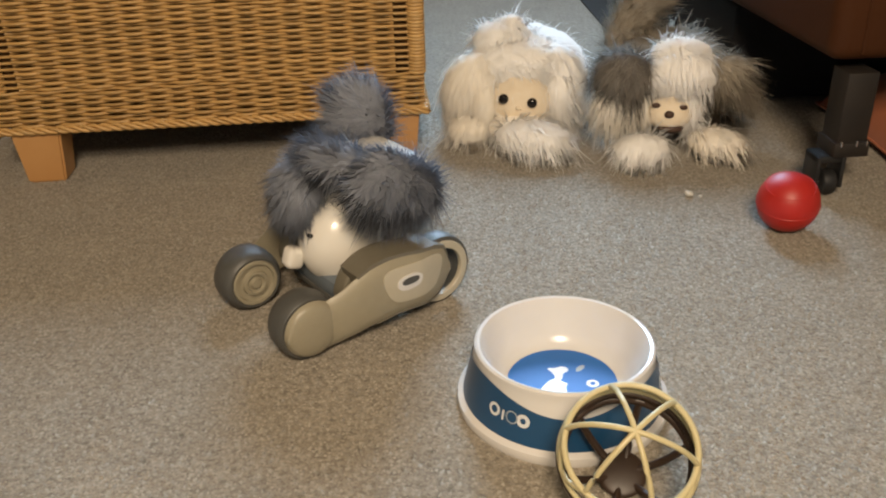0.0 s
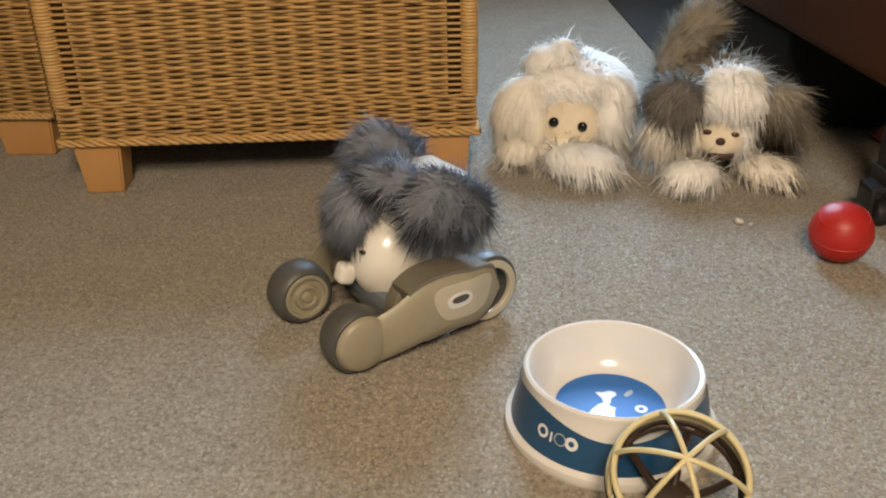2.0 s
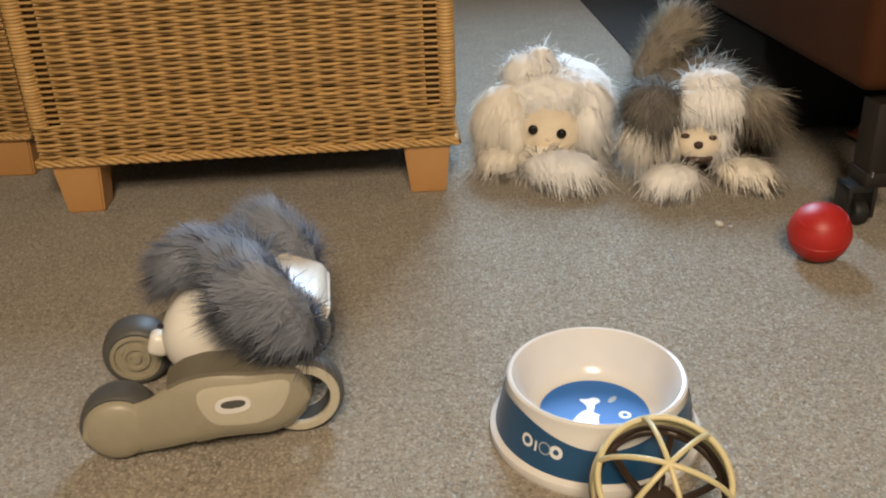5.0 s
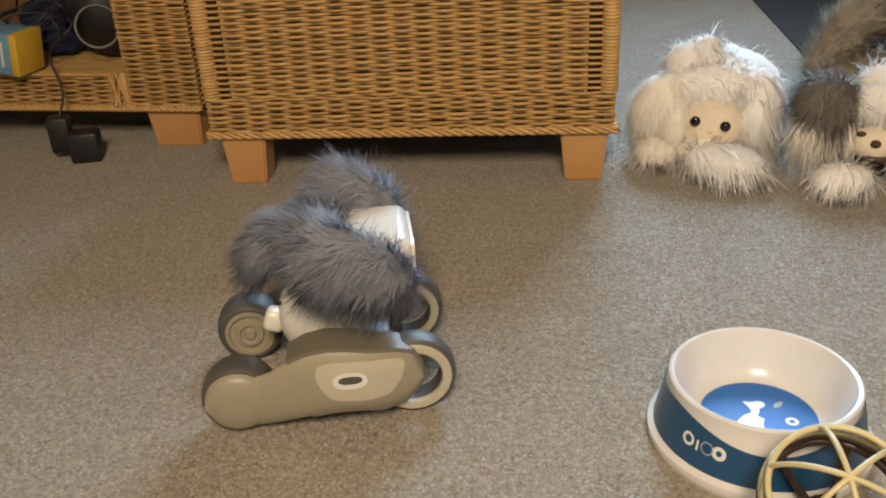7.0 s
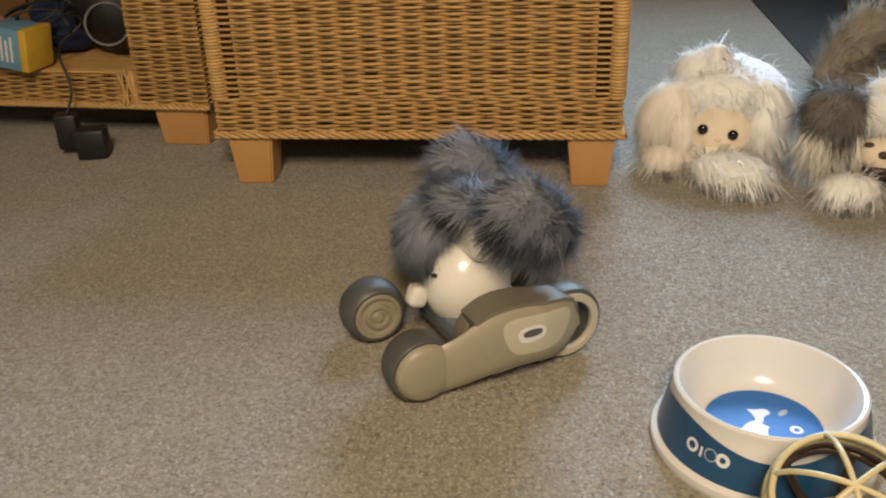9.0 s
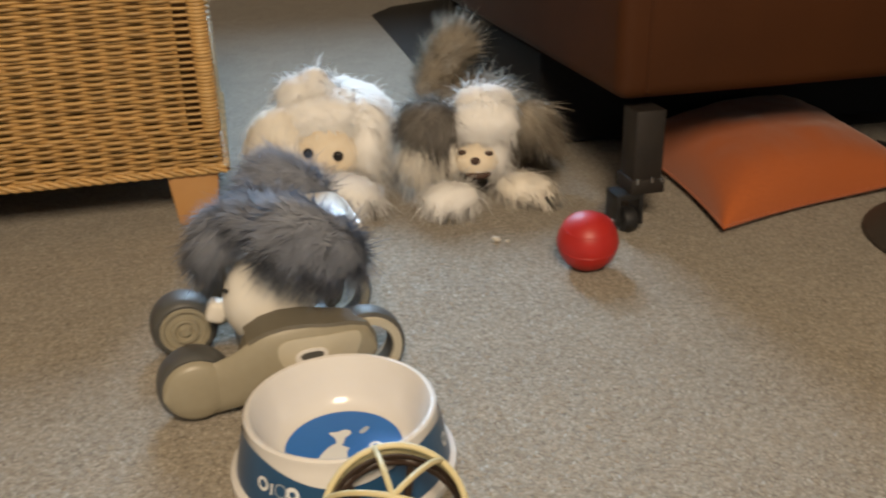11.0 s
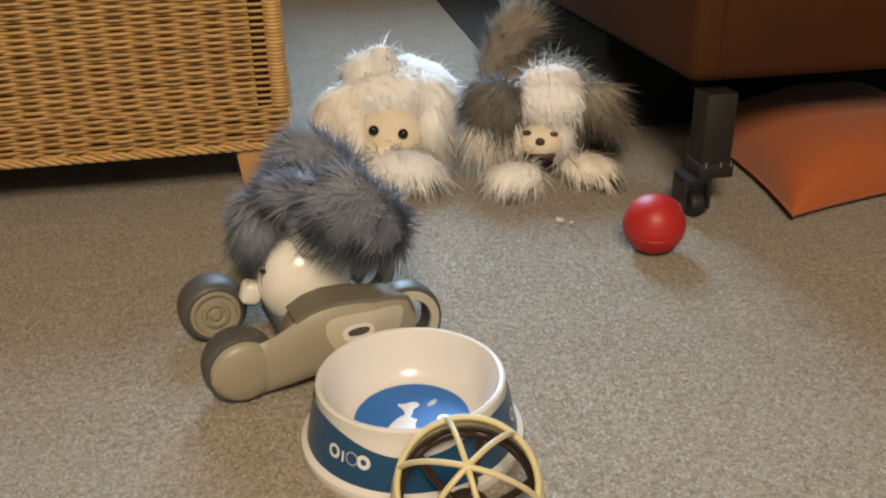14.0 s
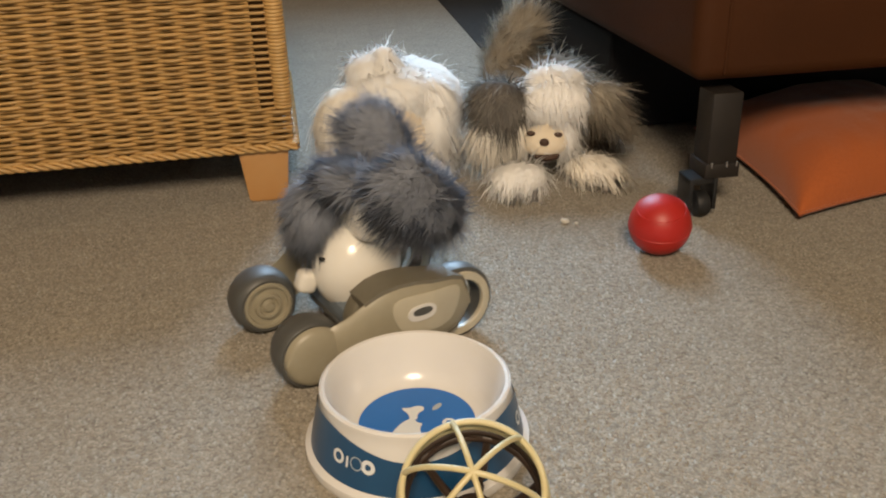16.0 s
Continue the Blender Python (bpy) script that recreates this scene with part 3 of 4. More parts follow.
plug = thing("power_plug", pose(0.868, 1.150, 0, 0, 0, 25), "small black mains plug lying on the carpet", "plug")
part("body", box(-0.016, 0.016, -0.014, 0.014, 0, 0.034, 0.005), M_BLACK, plug)
tubes("lead", [(np.stack([0.014 + 0.12 * np.linspace(0, 1, 20), 0.02 * np.sin(np.linspace(0, 3, 20)), 0.010 - 0.007 * np.linspace(0, 1, 20)], 1), 0.0028)], M_BLACK, plug)

# ---- red ball ----
ball = thing("red_ball", pose(0.3695, 0.912, 0.0330), "plain red rubber toy ball with a raised seam", "ball")
part("ball_body", ellipsoid((0, 0, 0), (0.0330, 0.0330, 0.0330), u=48, v=32), M_RED, ball)
part("seam", moved(lathe([(0.0328, -0.0011), (0.0334, -0.0006), (0.0334, 0.0006), (0.0328, 0.0011)], 64), pose(0, 0, 0, 14, -5, 0)), M_RED, ball, "moulded seam line")
part("upper_seam", moved(lathe([(0.0262, 0.0200), (0.0270, 0.0200), (0.0256, 0.0218), (0.0248, 0.0217)], 64), pose(0, 0, 0, 14, -5, 0)), M_RED, ball, "moulded ridge")

for k, (x, y, s) in enumerate(((0.288, 1.002, 0.0058), (0.300, 0.996, 0.0034))):
    scrap = part("paper_scrap", ellipsoid((0, 0, 0), (s, s * 0.7, s * 0.55), (10, 20, 40 * k), 8, 6, 0.35, 2.0), M_CRUMB)
    scrap.location = (x, y, s * 0.45 + 0.002)
    tagged(scrap, "tiny white scrap of paper on the carpet", "scrap", "scraps on the carpet")


# ---- feeding bowl ----
BOWL_X, BOWL_Y, BOWL_TURN = 0.0885, 0.6195, 0.0


def bowl_radius(z):
    return 0.0790 - (z - 0.010) / 0.040 * 0.0090


def on_bowl(bm, mid_angle, z0, out):
    """Wraps a flat shape (x along, z up) round the bowl's outer wall."""
    for v in bm.verts:
        z = z0 + v.co.z
        r = bowl_radius(z) + out + v.co.y
        a = mid_angle + v.co.x / 0.074
        v.co = (r * math.cos(a), r * math.sin(a), z)
    return bm


def ring_shape(r_out, r_in, x, z, seg=28):
    bm = bmesh.new()
    o = [bm.verts.new((x + r_out * math.cos(2 * math.pi * k / seg), 0, z + r_out * math.sin(2 * math.pi * k / seg))) for k in range(seg)]
    if r_in <= 0:
        bm.faces.new(o)
        return bm
    i = [bm.verts.new((x + r_in * math.cos(2 * math.pi * k / seg), 0, z + r_in * math.sin(2 * math.pi * k / seg))) for k in range(seg)]
    for k in range(seg):
        bm.faces.new((o[k], o[(k + 1) % seg], i[(k + 1) % seg], i[k]))
    return bm


def feeding_bowl():
    bowl = thing("feeding_bowl", pose(BOWL_X, BOWL_Y, 0, 0, 0, BOWL_TURN), "white pet bowl with a deep blue band and blue inside base", "bowl")
    prof = [(0.0, 0.003), (0.074, 0.003), (0.0830, 0.0), (0.0846, 0.004), (0.0838, 0.0085), (0.0800, 0.0108)]
    prof += [(bowl_radius(z), z) for z in np.linspace(0.0118, 0.0495, 8)]
    prof += [(0.0703, 0.0520), (0.0700, 0.0545), (0.0682, 0.0558), (0.0660, 0.0552), (0.0645, 0.0525), (0.0600, 0.040), (0.0545, 0.027), (0.0500, 0.0205), (0.0450, 0.0172), (0.0, 0.0168)]
    part("shell", lathe(prof, 96), M_BOWL, bowl)
    seg, rows = 144, 8
    bm = bmesh.new()
    grid = []
    for j in range(rows + 1):
        ring = []
        for k in range(seg):
            a = 2 * math.pi * k / seg
            wave = math.cos(3 * (a - radians(-95)))
            top = 0.0420 + 0.0058 * (-wave)
            z = 0.0112 + (top - 0.0112) * j / rows
            r = bowl_radius(z) + 0.0007
            ring.append(bm.verts.new((r * math.cos(a), r * math.sin(a), z)))
        grid.append(ring)
    for j in range(rows):
        for k in range(seg):
            bm.faces.new((grid[j][k], grid[j][(k + 1) % seg], grid[j + 1][(k + 1) % seg], grid[j + 1][k]))
    part("blue_band", bm, M_BLUE, bowl, "deep blue band with a wavy upper edge")
    part("blue_base", lathe([(0, 0.0178), (0.0435, 0.0178), (0.0439, 0.0173)], 64), M_BRIGHTBLUE, bowl, "bright blue printed disc")
    for at in (radians(-129), radians(-8)):
        for name, shape, mat in (("mark_ring", ring_shape(0.0052, 0.0029, -0.0128, 0), M_PRINT), ("mark_ring", ring_shape(0.0050, 0.0040, 0.0030, 0), M_PRINT_GREY),
                                 ("mark_ring", ring_shape(0.0052, 0.0022, 0.0122, 0), M_PRINT)):
            part(name, on_bowl(shape, at, 0.0300, 0.0013), mat, bowl, "pale printed ring", smooth=False)
        for x, z0, z1 in ((-0.0046, -0.005, 0.0030),):
            bm = bmesh.new()
            bm.faces.new([bm.verts.new(v) for v in ((x - 0.0009, 0, z0), (x + 0.0009, 0, z0), (x + 0.0009, 0, z1), (x - 0.0009, 0, z1))])
            part("mark_bar", on_bowl(bm, at, 0.0300, 0.0013), M_PRINT, bowl, "pale printed bar", smooth=False)
    sitting = [(-0.022, -0.020), (-0.017, -0.009), (-0.010, 0.000), (-0.003, 0.003), (0.000, -0.003), (0.0045, -0.005), (0.0015, -0.009), (0.002, -0.020)]
    muzzle = [(-0.006, -0.001), (-0.0050, 0.007), (-0.0120, 0.0170), (-0.004, 0.0155), (0.001, 0.0185), (0.0062, 0.0165), (0.0066, 0.0115), (0.001, 0.0080), (0.0005, 0.000)]
    for k, outline in enumerate((sitting, muzzle)):
        bm = bmesh.new()
        bm.faces.new([bm.verts.new((x, y, 0.0182 + 0.0002 * k)) for x, y in smooth_loop(outline, 2)])
        part("printed_patch", bm, M_PRINT, bowl, "white printed patch", smooth=False)
    leaf = ring_shape(1.0, 0, 0, 0, 24)
    leaf.transform(pose(0.0165, 0.015, 0.0183, 0, 0, 50) @ Matrix.Diagonal((0.0055, 0.0024, 1, 1)) @ pose(0, 0, 0, -90, 0, 0))
    part("printed_leaf", leaf, M_PRINT_GREY, bowl, "pale printed leaf shape", smooth=False)
    dot = ring_shape(0.0050, 0.0022, 0, 0, 24)
    dot.transform(pose(0.0235, -0.006, 0.0183, -90, 0, 0))
    part("printed_ring", dot, M_PRINT, bowl, "white printed ring", smooth=False)


feeding_bowl()


# ---- lattice ball ----
def lattice_ball():
    R = 0.0475
    lb = thing("lattice_ball", pose(0.1150, 0.4940, R + 0.001), "openwork toy ball, one half cream and one half dark brown", "toy ball")
    up = Vector((-0.06, -0.52, 0.85)).normalized()
    ax = Vector((1, 0, 0)) - up * up.x
    ax.normalize()
    ay = up.cross(ax)

    def at(polar, az, r=R):
        a, b = radians(polar), radians(az)
        return np.array((up * math.cos(a) + (ax * math.cos(b) + ay * math.sin(b)) * math.sin(a)) * r)

    for first, hoop_at, rim_at, wide, mat, word in ((0, 70, 90, 0.0019, M_STRAW, "cream"), (180, 106, 97, 0.0028, M_BROWN, "dark brown")):
        for polar, r in ((hoop_at, wide * 1.15), (rim_at, wide)):
            tubes("hoop", [(np.array([at(polar, k * 5, R - 0.0022) for k in range(72)]), r)], mat, lb, word + " hoop", closed=True, sides=8)
        for k in range(6):
            az = SPOKE_AT + 60 * k + (30 if first else 0)
            tubes("spoke", [(np.array([at(p, az, R - 0.0022) for p in np.linspace(first, hoop_at, 14)]), wide)], mat, lb, word + " curved spoke", sides=8)
            tubes("strut", [(np.array([at(hoop_at + (rim_at - hoop_at) * f, az + 30 * f, R - 0.0022) for f in np.linspace(0, 1, 6)]), wide * 0.9),
                            (np.array([at(hoop_at + (rim_at - hoop_at) * f, az - 30 * f, R - 0.0022) for f in np.linspace(0, 1, 6)]), wide * 0.9)], mat, lb, word + " strut", sides=8)
        size = 0.0042 if not first else 0.017
        hub = ellipsoid((0, 0, 0), (size, size, 0.0030 if first else 0.0036), u=24, v=12)
        turn = Matrix((ax, ay, up)).transposed().to_4x4()
        part("hub", moved(hub, Matrix.Translation(Vector(at(first, 0, R - 0.004))) @ turn), mat, lb, word + " hub")


SPOKE_AT = 41.0
lattice_ball()


# ---- plush dogs ----
def eye(parent, x, y, z, r):
    part("eye", ellipsoid((x, y, z), (r, r * 0.7, r), u=20, v=14), M_EYE, parent, "shiny black bead eye")


def white_dog():
    d = thing("plush_dog", pose(0.098, 1.175, 0, 0, 0, -6), "white and cream long-haired plush dog lying down", "plush toy", "plush dogs side by side")
    fur("body", [((0.01, 0.150, 0.070), (0.085, 0.100, 0.060), (0, 0, 0), 6500)], M_FUR_WHITE, d, comb=(0, 0.2, -0.6), length=0.036, lift=0.22, seed=21, dense=0.32, flare=0.04)
    fur("head", [((-0.002, 0.076, 0.084), (0.078, 0.056, 0.054), (0, 0, 0), 7000), ((-0.024, 0.085, 0.127), (0.042, 0.034, 0.027), (0, 0, 0), 2800), ((-0.012, 0.085, 0.148), (0.018, 0.016, 0.014), (0, 0, 0), 1200)], M_FUR_WHITE, d,
        "shaggy white crown", comb=(0, -0.25, -0.35), length=0.030, lift=0.08, curl=0.25, width=0.0009, seed=22, dense=0.32, flare=0.04)
    fur("forehead", [((0.000, 0.050, 0.100), (0.062, 0.030, 0.032), (0, 0, 0), 4600)], M_FUR_WHITE, d, "white fur above the eyes", comb=(0.15, -0.20, -0.30), length=0.018, width=0.0009, lift=0.04, curl=0.22, droop=0.1, seed=23, dense=0.32, flare=0.04)
    part("face", ellipsoid((0.003, 0.030, 0.057), (0.044, 0.034, 0.037), (6, 0, 0), 32, 22, 0.05, 2.0), M_FACE, d, "bare cream velour face")
    fur("cheek", [((0.056, 0.036, 0.056), (0.022, 0.026, 0.040), (0, 0, 0), 2800)], M_FUR_WHITE, d, comb=(0.30, -0.3, -0.7), length=0.030, lift=0.08, curl=0.25, width=0.0009, seed=24, dense=0.32, flare=0.04)
    fur("cheek", [((-0.046, 0.024, 0.050), (0.020, 0.022, 0.036), (0, 0, 0), 2200)], M_FUR_CREAM, d, comb=(-0.15, -0.3, -0.7), length=0.024, lift=0.08, curl=0.25, width=0.0009, seed=31, dense=0.32, flare=0.04)
    fur("muzzle", [((0.004, 0.004, 0.028), (0.044, 0.026, 0.020), (0, 0, 0), 2400)], M_FUR_CREAM, d, "cream chin fur", comb=(0.1, -0.5, -0.6), length=0.018, lift=0.08, curl=0.25, width=0.0009, seed=25, dense=0.32, flare=0.04)
    fur("ear", [((-0.064, 0.046, 0.070), (0.042, 0.034, 0.052), (0, 24, 0), 5200)], M_FUR_CREAM, d, "long cream floppy ear", comb=(-0.15, -0.15, -1), length=0.034, lift=0.08, curl=0.25, width=0.0009, seed=26, dense=0.32, flare=0.04)
    fur("ear", [((0.062, 0.060, 0.082), (0.030, 0.034, 0.046), (0, -22, 0), 3600)], M_FUR_WHITE, d, "long white floppy ear", comb=(0.25, -0.1, -1), length=0.034, lift=0.08, curl=0.25, width=0.0009, seed=27, dense=0.32, flare=0.04)
    fur("paw", [((0.020, -0.030, 0.027), (0.050, 0.034, 0.023), (0, 0, -12), 4200)], M_FUR_WHITE, d, "white front paw", comb=(0.30, -0.6, -0.45), length=0.034, lift=0.10, curl=0.28, width=0.0009, seed=28, dense=0.32, flare=0.04)
    fur("paw", [((-0.066, 0.014, 0.022), (0.030, 0.030, 0.020), (0, 0, 10), 2000)], M_FUR_CREAM, d, "cream front paw", comb=(-0.25, -0.6, -0.4), length=0.032, lift=0.24, seed=29, dense=0.32, flare=0.04)
    fur("face_nap", [((0.003, 0.0305, 0.053), (0.044, 0.0335, 0.037), (6, 0, 0), 2600)], M_FUR_CREAM, d, "short cream face fur", comb=(0.25, -0.2, -0.6), length=0.010, width=0.0006, lift=0.06, curl=0.25, seed=30, dense=0.6, flare=0.04)
    eye(d, -0.0190, -0.0025, 0.0705, 0.0068)
    eye(d, 0.0190, -0.0035, 0.0655, 0.0068)
    part("nose", ellipsoid((0.001, -0.0050, 0.0585), (0.0042, 0.003, 0.0024), u=12, v=8), M_FACE, d, "small stitched cream nose")
    return d


def grey_dog():
    d = thing("plush_dog", pose(0.290, 1.150, 0, 0, 0, -12), "grey-brown and white long-haired plush dog lying down", "plush toy", "plush dogs side by side")
    fur("body", [((0.005, 0.150, 0.068), (0.082, 0.110, 0.058), (0, 0, 0), 6500)], M_FUR_TAUPE, d, comb=(0, 0.2, -0.6), length=0.042, lift=0.22, seed=41)
    fur("tail", [((-0.062, 0.185, 0.108), (0.026, 0.022, 0.040), (12, 18, 0), 2800), ((-0.046, 0.184, 0.142), (0.029, 0.022, 0.034), (8, 34, 0), 2600), ((-0.030, 0.18, 0.166), (0.028, 0.020, 0.022), (0, 20, 0), 1800)], M_FUR_TAUPE, d, "upright bushy grey tail",
        comb=(0.35, 0, 0.6), length=0.034, lift=0.4, droop=0.1, seed=42)
    fur("head", [((0.006, 0.060, 0.080), (0.052, 0.046, 0.048), (0, 0, 0), 4200)], M_FUR_WHITE, d, "shaggy white head", comb=(0.05, -0.1, -0.3), length=0.026, lift=0.08, curl=0.25, width=0.0009, seed=43, dense=0.32, flare=0.04)
    fur("crown", [((0.014, 0.036, 0.122), (0.040, 0.030, 0.022), (0, 0, 0), 2600)], M_FUR_WHITE, d, "white crown", comb=(0.1, -0.30, -0.25), length=0.026, lift=0.08, curl=0.25, width=0.0009, seed=44, dense=0.32, flare=0.04)
    part("muzzle", ellipsoid((0.004, -0.004, 0.056), (0.030, 0.026, 0.022), (0, 0, 0), 28, 18, 0.05, 2.0), M_FACE, d, "short cream muzzle")
    fur("forehead", [((0.015, 0.014, 0.099), (0.046, 0.028, 0.032), (0, 0, 0), 4200)], M_FUR_WHITE, d, "white blaze down the forehead", comb=(0.05, -0.3, -0.6), length=0.020, width=0.0009, lift=0.1, curl=0.22, seed=52, dense=0.32, flare=0.04)
    fur("cheek", [((0.030, 0.006, 0.060), (0.016, 0.018, 0.030), (0, 0, 0), 1300)], M_FUR_WHITE, d, comb=(0.2, -0.3, -0.8), length=0.026, lift=0.22, seed=45, dense=0.32, flare=0.04)
    fur("cheek", [((-0.026, 0.006, 0.056), (0.014, 0.018, 0.026), (0, 0, 0), 1100)], M_FUR_CREAM, d, comb=(-0.2, -0.3, -0.8), length=0.022, lift=0.22, seed=46, dense=0.32, flare=0.04)
    fur("ear", [((-0.052, 0.012, 0.102), (0.036, 0.026, 0.026), (0, 24, 0), 4600)], M_FUR_DARK, d, "dark grey floppy ear", comb=(-0.45, -0.2, -0.8), length=0.034, lift=0.20, curl=0.5, seed=47)
    fur("ear_tip", [((-0.066, 0.004, 0.058), (0.030, 0.018, 0.024), (0, 16, 0), 2600)], M_FUR_CREAM, d, "pale ear fringe", comb=(-0.25, -0.15, -1), length=0.036, lift=0.24, seed=48, dense=0.32, flare=0.04)
    fur("ear", [((0.072, 0.036, 0.100), (0.026, 0.024, 0.022), (0, -34, 0), 3000), ((0.088, 0.044, 0.080), (0.018, 0.022, 0.022), (0, -30, 0), 1800)], M_FUR_TAUPE, d, "grey-brown floppy ear", comb=(0.6, -0.1, -0.6), length=0.030, curl=0.5, lift=0.24, seed=49)
    fur("paw", [((-0.028, -0.050, 0.021), (0.036, 0.030, 0.018), (0, 0, 15), 2600)], M_FUR_WHITE, d, "white front paw", comb=(-0.15, -0.7, -0.4), length=0.032, lift=0.10, curl=0.28, width=0.0009, seed=50, dense=0.32, flare=0.04)
    fur("paw", [((0.066, -0.010, 0.020), (0.038, 0.030, 0.018), (0, 0, -20), 2600)], M_FUR_CREAM, d, "cream front paw", comb=(0.35, -0.6, -0.4), length=0.032, lift=0.10, curl=0.28, width=0.0009, seed=51, dense=0.32, flare=0.04)
    fur("muzzle_nap", [((0.004, -0.0035, 0.0545), (0.0295, 0.0255, 0.021), (0, 0, 0), 2200)], M_FUR_CREAM, d, "short cream muzzle fur", comb=(0.0, -0.1, -0.7), length=0.008, width=0.0005, lift=0.1, curl=0.2, seed=53, dense=0.32, flare=0.04)
    part("nose", ellipsoid((0.003, -0.0305, 0.062), (0.0062, 0.004, 0.0050), u=14, v=10), M_NOSE, d, "brown stitched nose")
    part("mouth", ellipsoid((0.006, -0.018, 0.0405), (0.017, 0.012, 0.006), (0, 0, 0), 16, 10), M_NOSE, d, "dark open mouth")
    for x, z in ((-0.014, 0.0705), (0.020, 0.069)):
        part("eyelid", ellipsoid((x, -0.021, z), (0.0056, 0.003, 0.0034), u=12, v=8), M_NOSE, d, "closed brown eyelid")
    return d


white_dog()
grey_dog()


# ---- things on and under the shelf unit ----
carton = thing("carton", pose(-0.948, 1.205, 0.1270, 0, 8, -4), "small pink, blue and yellow card box on the shelf", "box")
part("sleeve", box(-0.014, 0.038, 0.0, 0.06, 0, 0.062, 0.002), M_SKYBLUE, carton, "light blue printed card")
part("end_flap", box(0.0385, 0.052, -0.001, 0.06, 0, 0.063, 0.002), M_YELLOW, carton, "yellow end")
part("side_panel", box(-0.050, -0.0145, 0.0, 0.06, 0, 0.062, 0.002), M_PINK, carton, "faded pink card")
for k in range(5):
    part("print_bar", box(-0.010 + 0.0085 * k, -0.0065 + 0.0085 * k, -0.0016, -0.0002, 0.012, 0.050 - 0.006 * (k % 2)), M_PRINT, carton, smooth=False)
# Case enlarged so that its black stands in for the dark shelf interior.
case = thing("black_case", pose(-0.800, 1.30, 0.1170, 0, 0, 8), "soft black case enlarged to fill the dark shelf interior", "case")
part("case_body", ellipsoid((0.0, 0.065, 0.085), (0.085, 0.085, 0.086), u=28, v=18, lump=0.10, freq=2.0), M_BLACK, case)
part("strap", moved(lathe([(0.030, -0.004), (0.033, -0.004), (0.033, 0.004), (0.030, 0.004)], 28, closed=True), pose(0.0, -0.03, 0.062, 70, 0, 20)), M_BLACK, case)
bag = thing("cloth_pouch", pose(-0.915, 1.31, 0.1170), "crumpled dark blue cloth pouch on the shelf", "pouch")
part("pouch_body", ellipsoid((0, 0.05, 0.05), (0.062, 0.06, 0.050), u=28, v=18, lump=0.22, freq=2.4), M_NAVY, bag)
tangle = thing("cable_tangle", pose(-0.90, 1.275, 0.168), "tangle of thin black cables over the pouch", "cables")
for k in range(4):
    s = np.linspace(0, 2 * np.pi, 40)
    tubes("cable", [(np.stack([0.055 * np.cos(s + k) + 0.012 * np.sin(3 * s + k), 0.012 * np.sin(2 * s + k) - 0.012, 0.030 * np.sin(s + 1.3 * k) + 0.012 * k + 0.004], 1), 0.0022)], M_BLACK, tangle, closed=True)
adapter = thing("power_adapter", pose(-0.800, 1.176, 0, 0, 0, 18), "black mains adapter on the carpet with its lead", "adapter")
part("case_half", box(-0.022, 0.022, -0.016, 0.020, 0, 0.046, 0.005), M_BLACK, adapter)
part("plug_half", box(-0.052, -0.020, 0.004, 0.034, 0.012, 0.066, 0.005), M_BLACK, adapter)
s = np.linspace(0, 1, 40)
lead = np.stack([-0.036 + 0.008 * np.sin(s * 5) + 0.010 * s, 0.018 + 0.030 * np.sin(s * 1.6), 0.060 + 0.100 * s - 0.040 * np.maximum(0, s - 0.8)], 1)
tubes("lead", [(lead, 0.0021)], M_BLACK, adapter, "thin black lead")


# ---- robot pet on wheels ----
robot = thing("robot_pet", pose(-0.0952, 0.7913, 0, 0, 0, 40.7), "white robot pet on taupe wheeled sides with grey fur ears", "robot")


def bow(x):
    """How far the sides stand out: most at the middle, drawn in towards the front."""
    return 0.0125 * max(0.0, 1 - abs((x - 0.012) / 0.075) ** 2) - 0.008 * max(0.0, (x - 0.03) / 0.045)


def span(outline, x):
    """Lowest and highest point of a closed outline at x."""
    zs = []
    for (ax, az), (bx, bz) in zip(outline, outline[1:] + outline[:1]):
        if min(ax, bx) <= x <= max(ax, bx):
            zs.append(az if ax == bx else az + (bz - az) * (x - ax) / (bx - ax))
    return min(zs), max(zs)


def bowed_plate(outline, sign, inner, outer, cols=40, rows=10):
    """A plate between two depths, each a number or a function of x, z."""
    x0, x1 = min(p[0] for p in outline), max(p[0] for p in outline)
    bm = bmesh.new()
    sheets = []
    for depth in (outer, inner):
        grid = []
        for i in range(cols + 1):
            x = (x0 + x1) / 2 - (x1 - x0) / 2 * 0.9998 * math.cos(math.pi * i / cols)
            lo, hi = span(outline, x)
            col = []
            for j in range(rows + 1):
                z = (lo + hi) / 2 - (hi - lo) / 2 * math.cos(math.pi * j / rows)
                col.append(bm.verts.new((x, sign * depth(x, z), z)))
            grid.append(col)
        for a, b in zip(grid, grid[1:]):
            for j in range(rows):
                bm.faces.new((a[j], b[j], b[j + 1], a[j + 1]))
        sheets.append(grid)
    o, n = sheets
    rim = [(i, 0) for i in range(cols)] + [(cols, j) for j in range(rows)] + [(i, rows) for i in range(cols, 0, -1)] + [(0, j) for j in range(rows, 0, -1)]
    for (i, j), (k, m) in zip(rim, rim[1:] + rim[:1]):
        bm.faces.new((o[i][j], o[k][m], n[k][m], n[i][j]))
    return bm


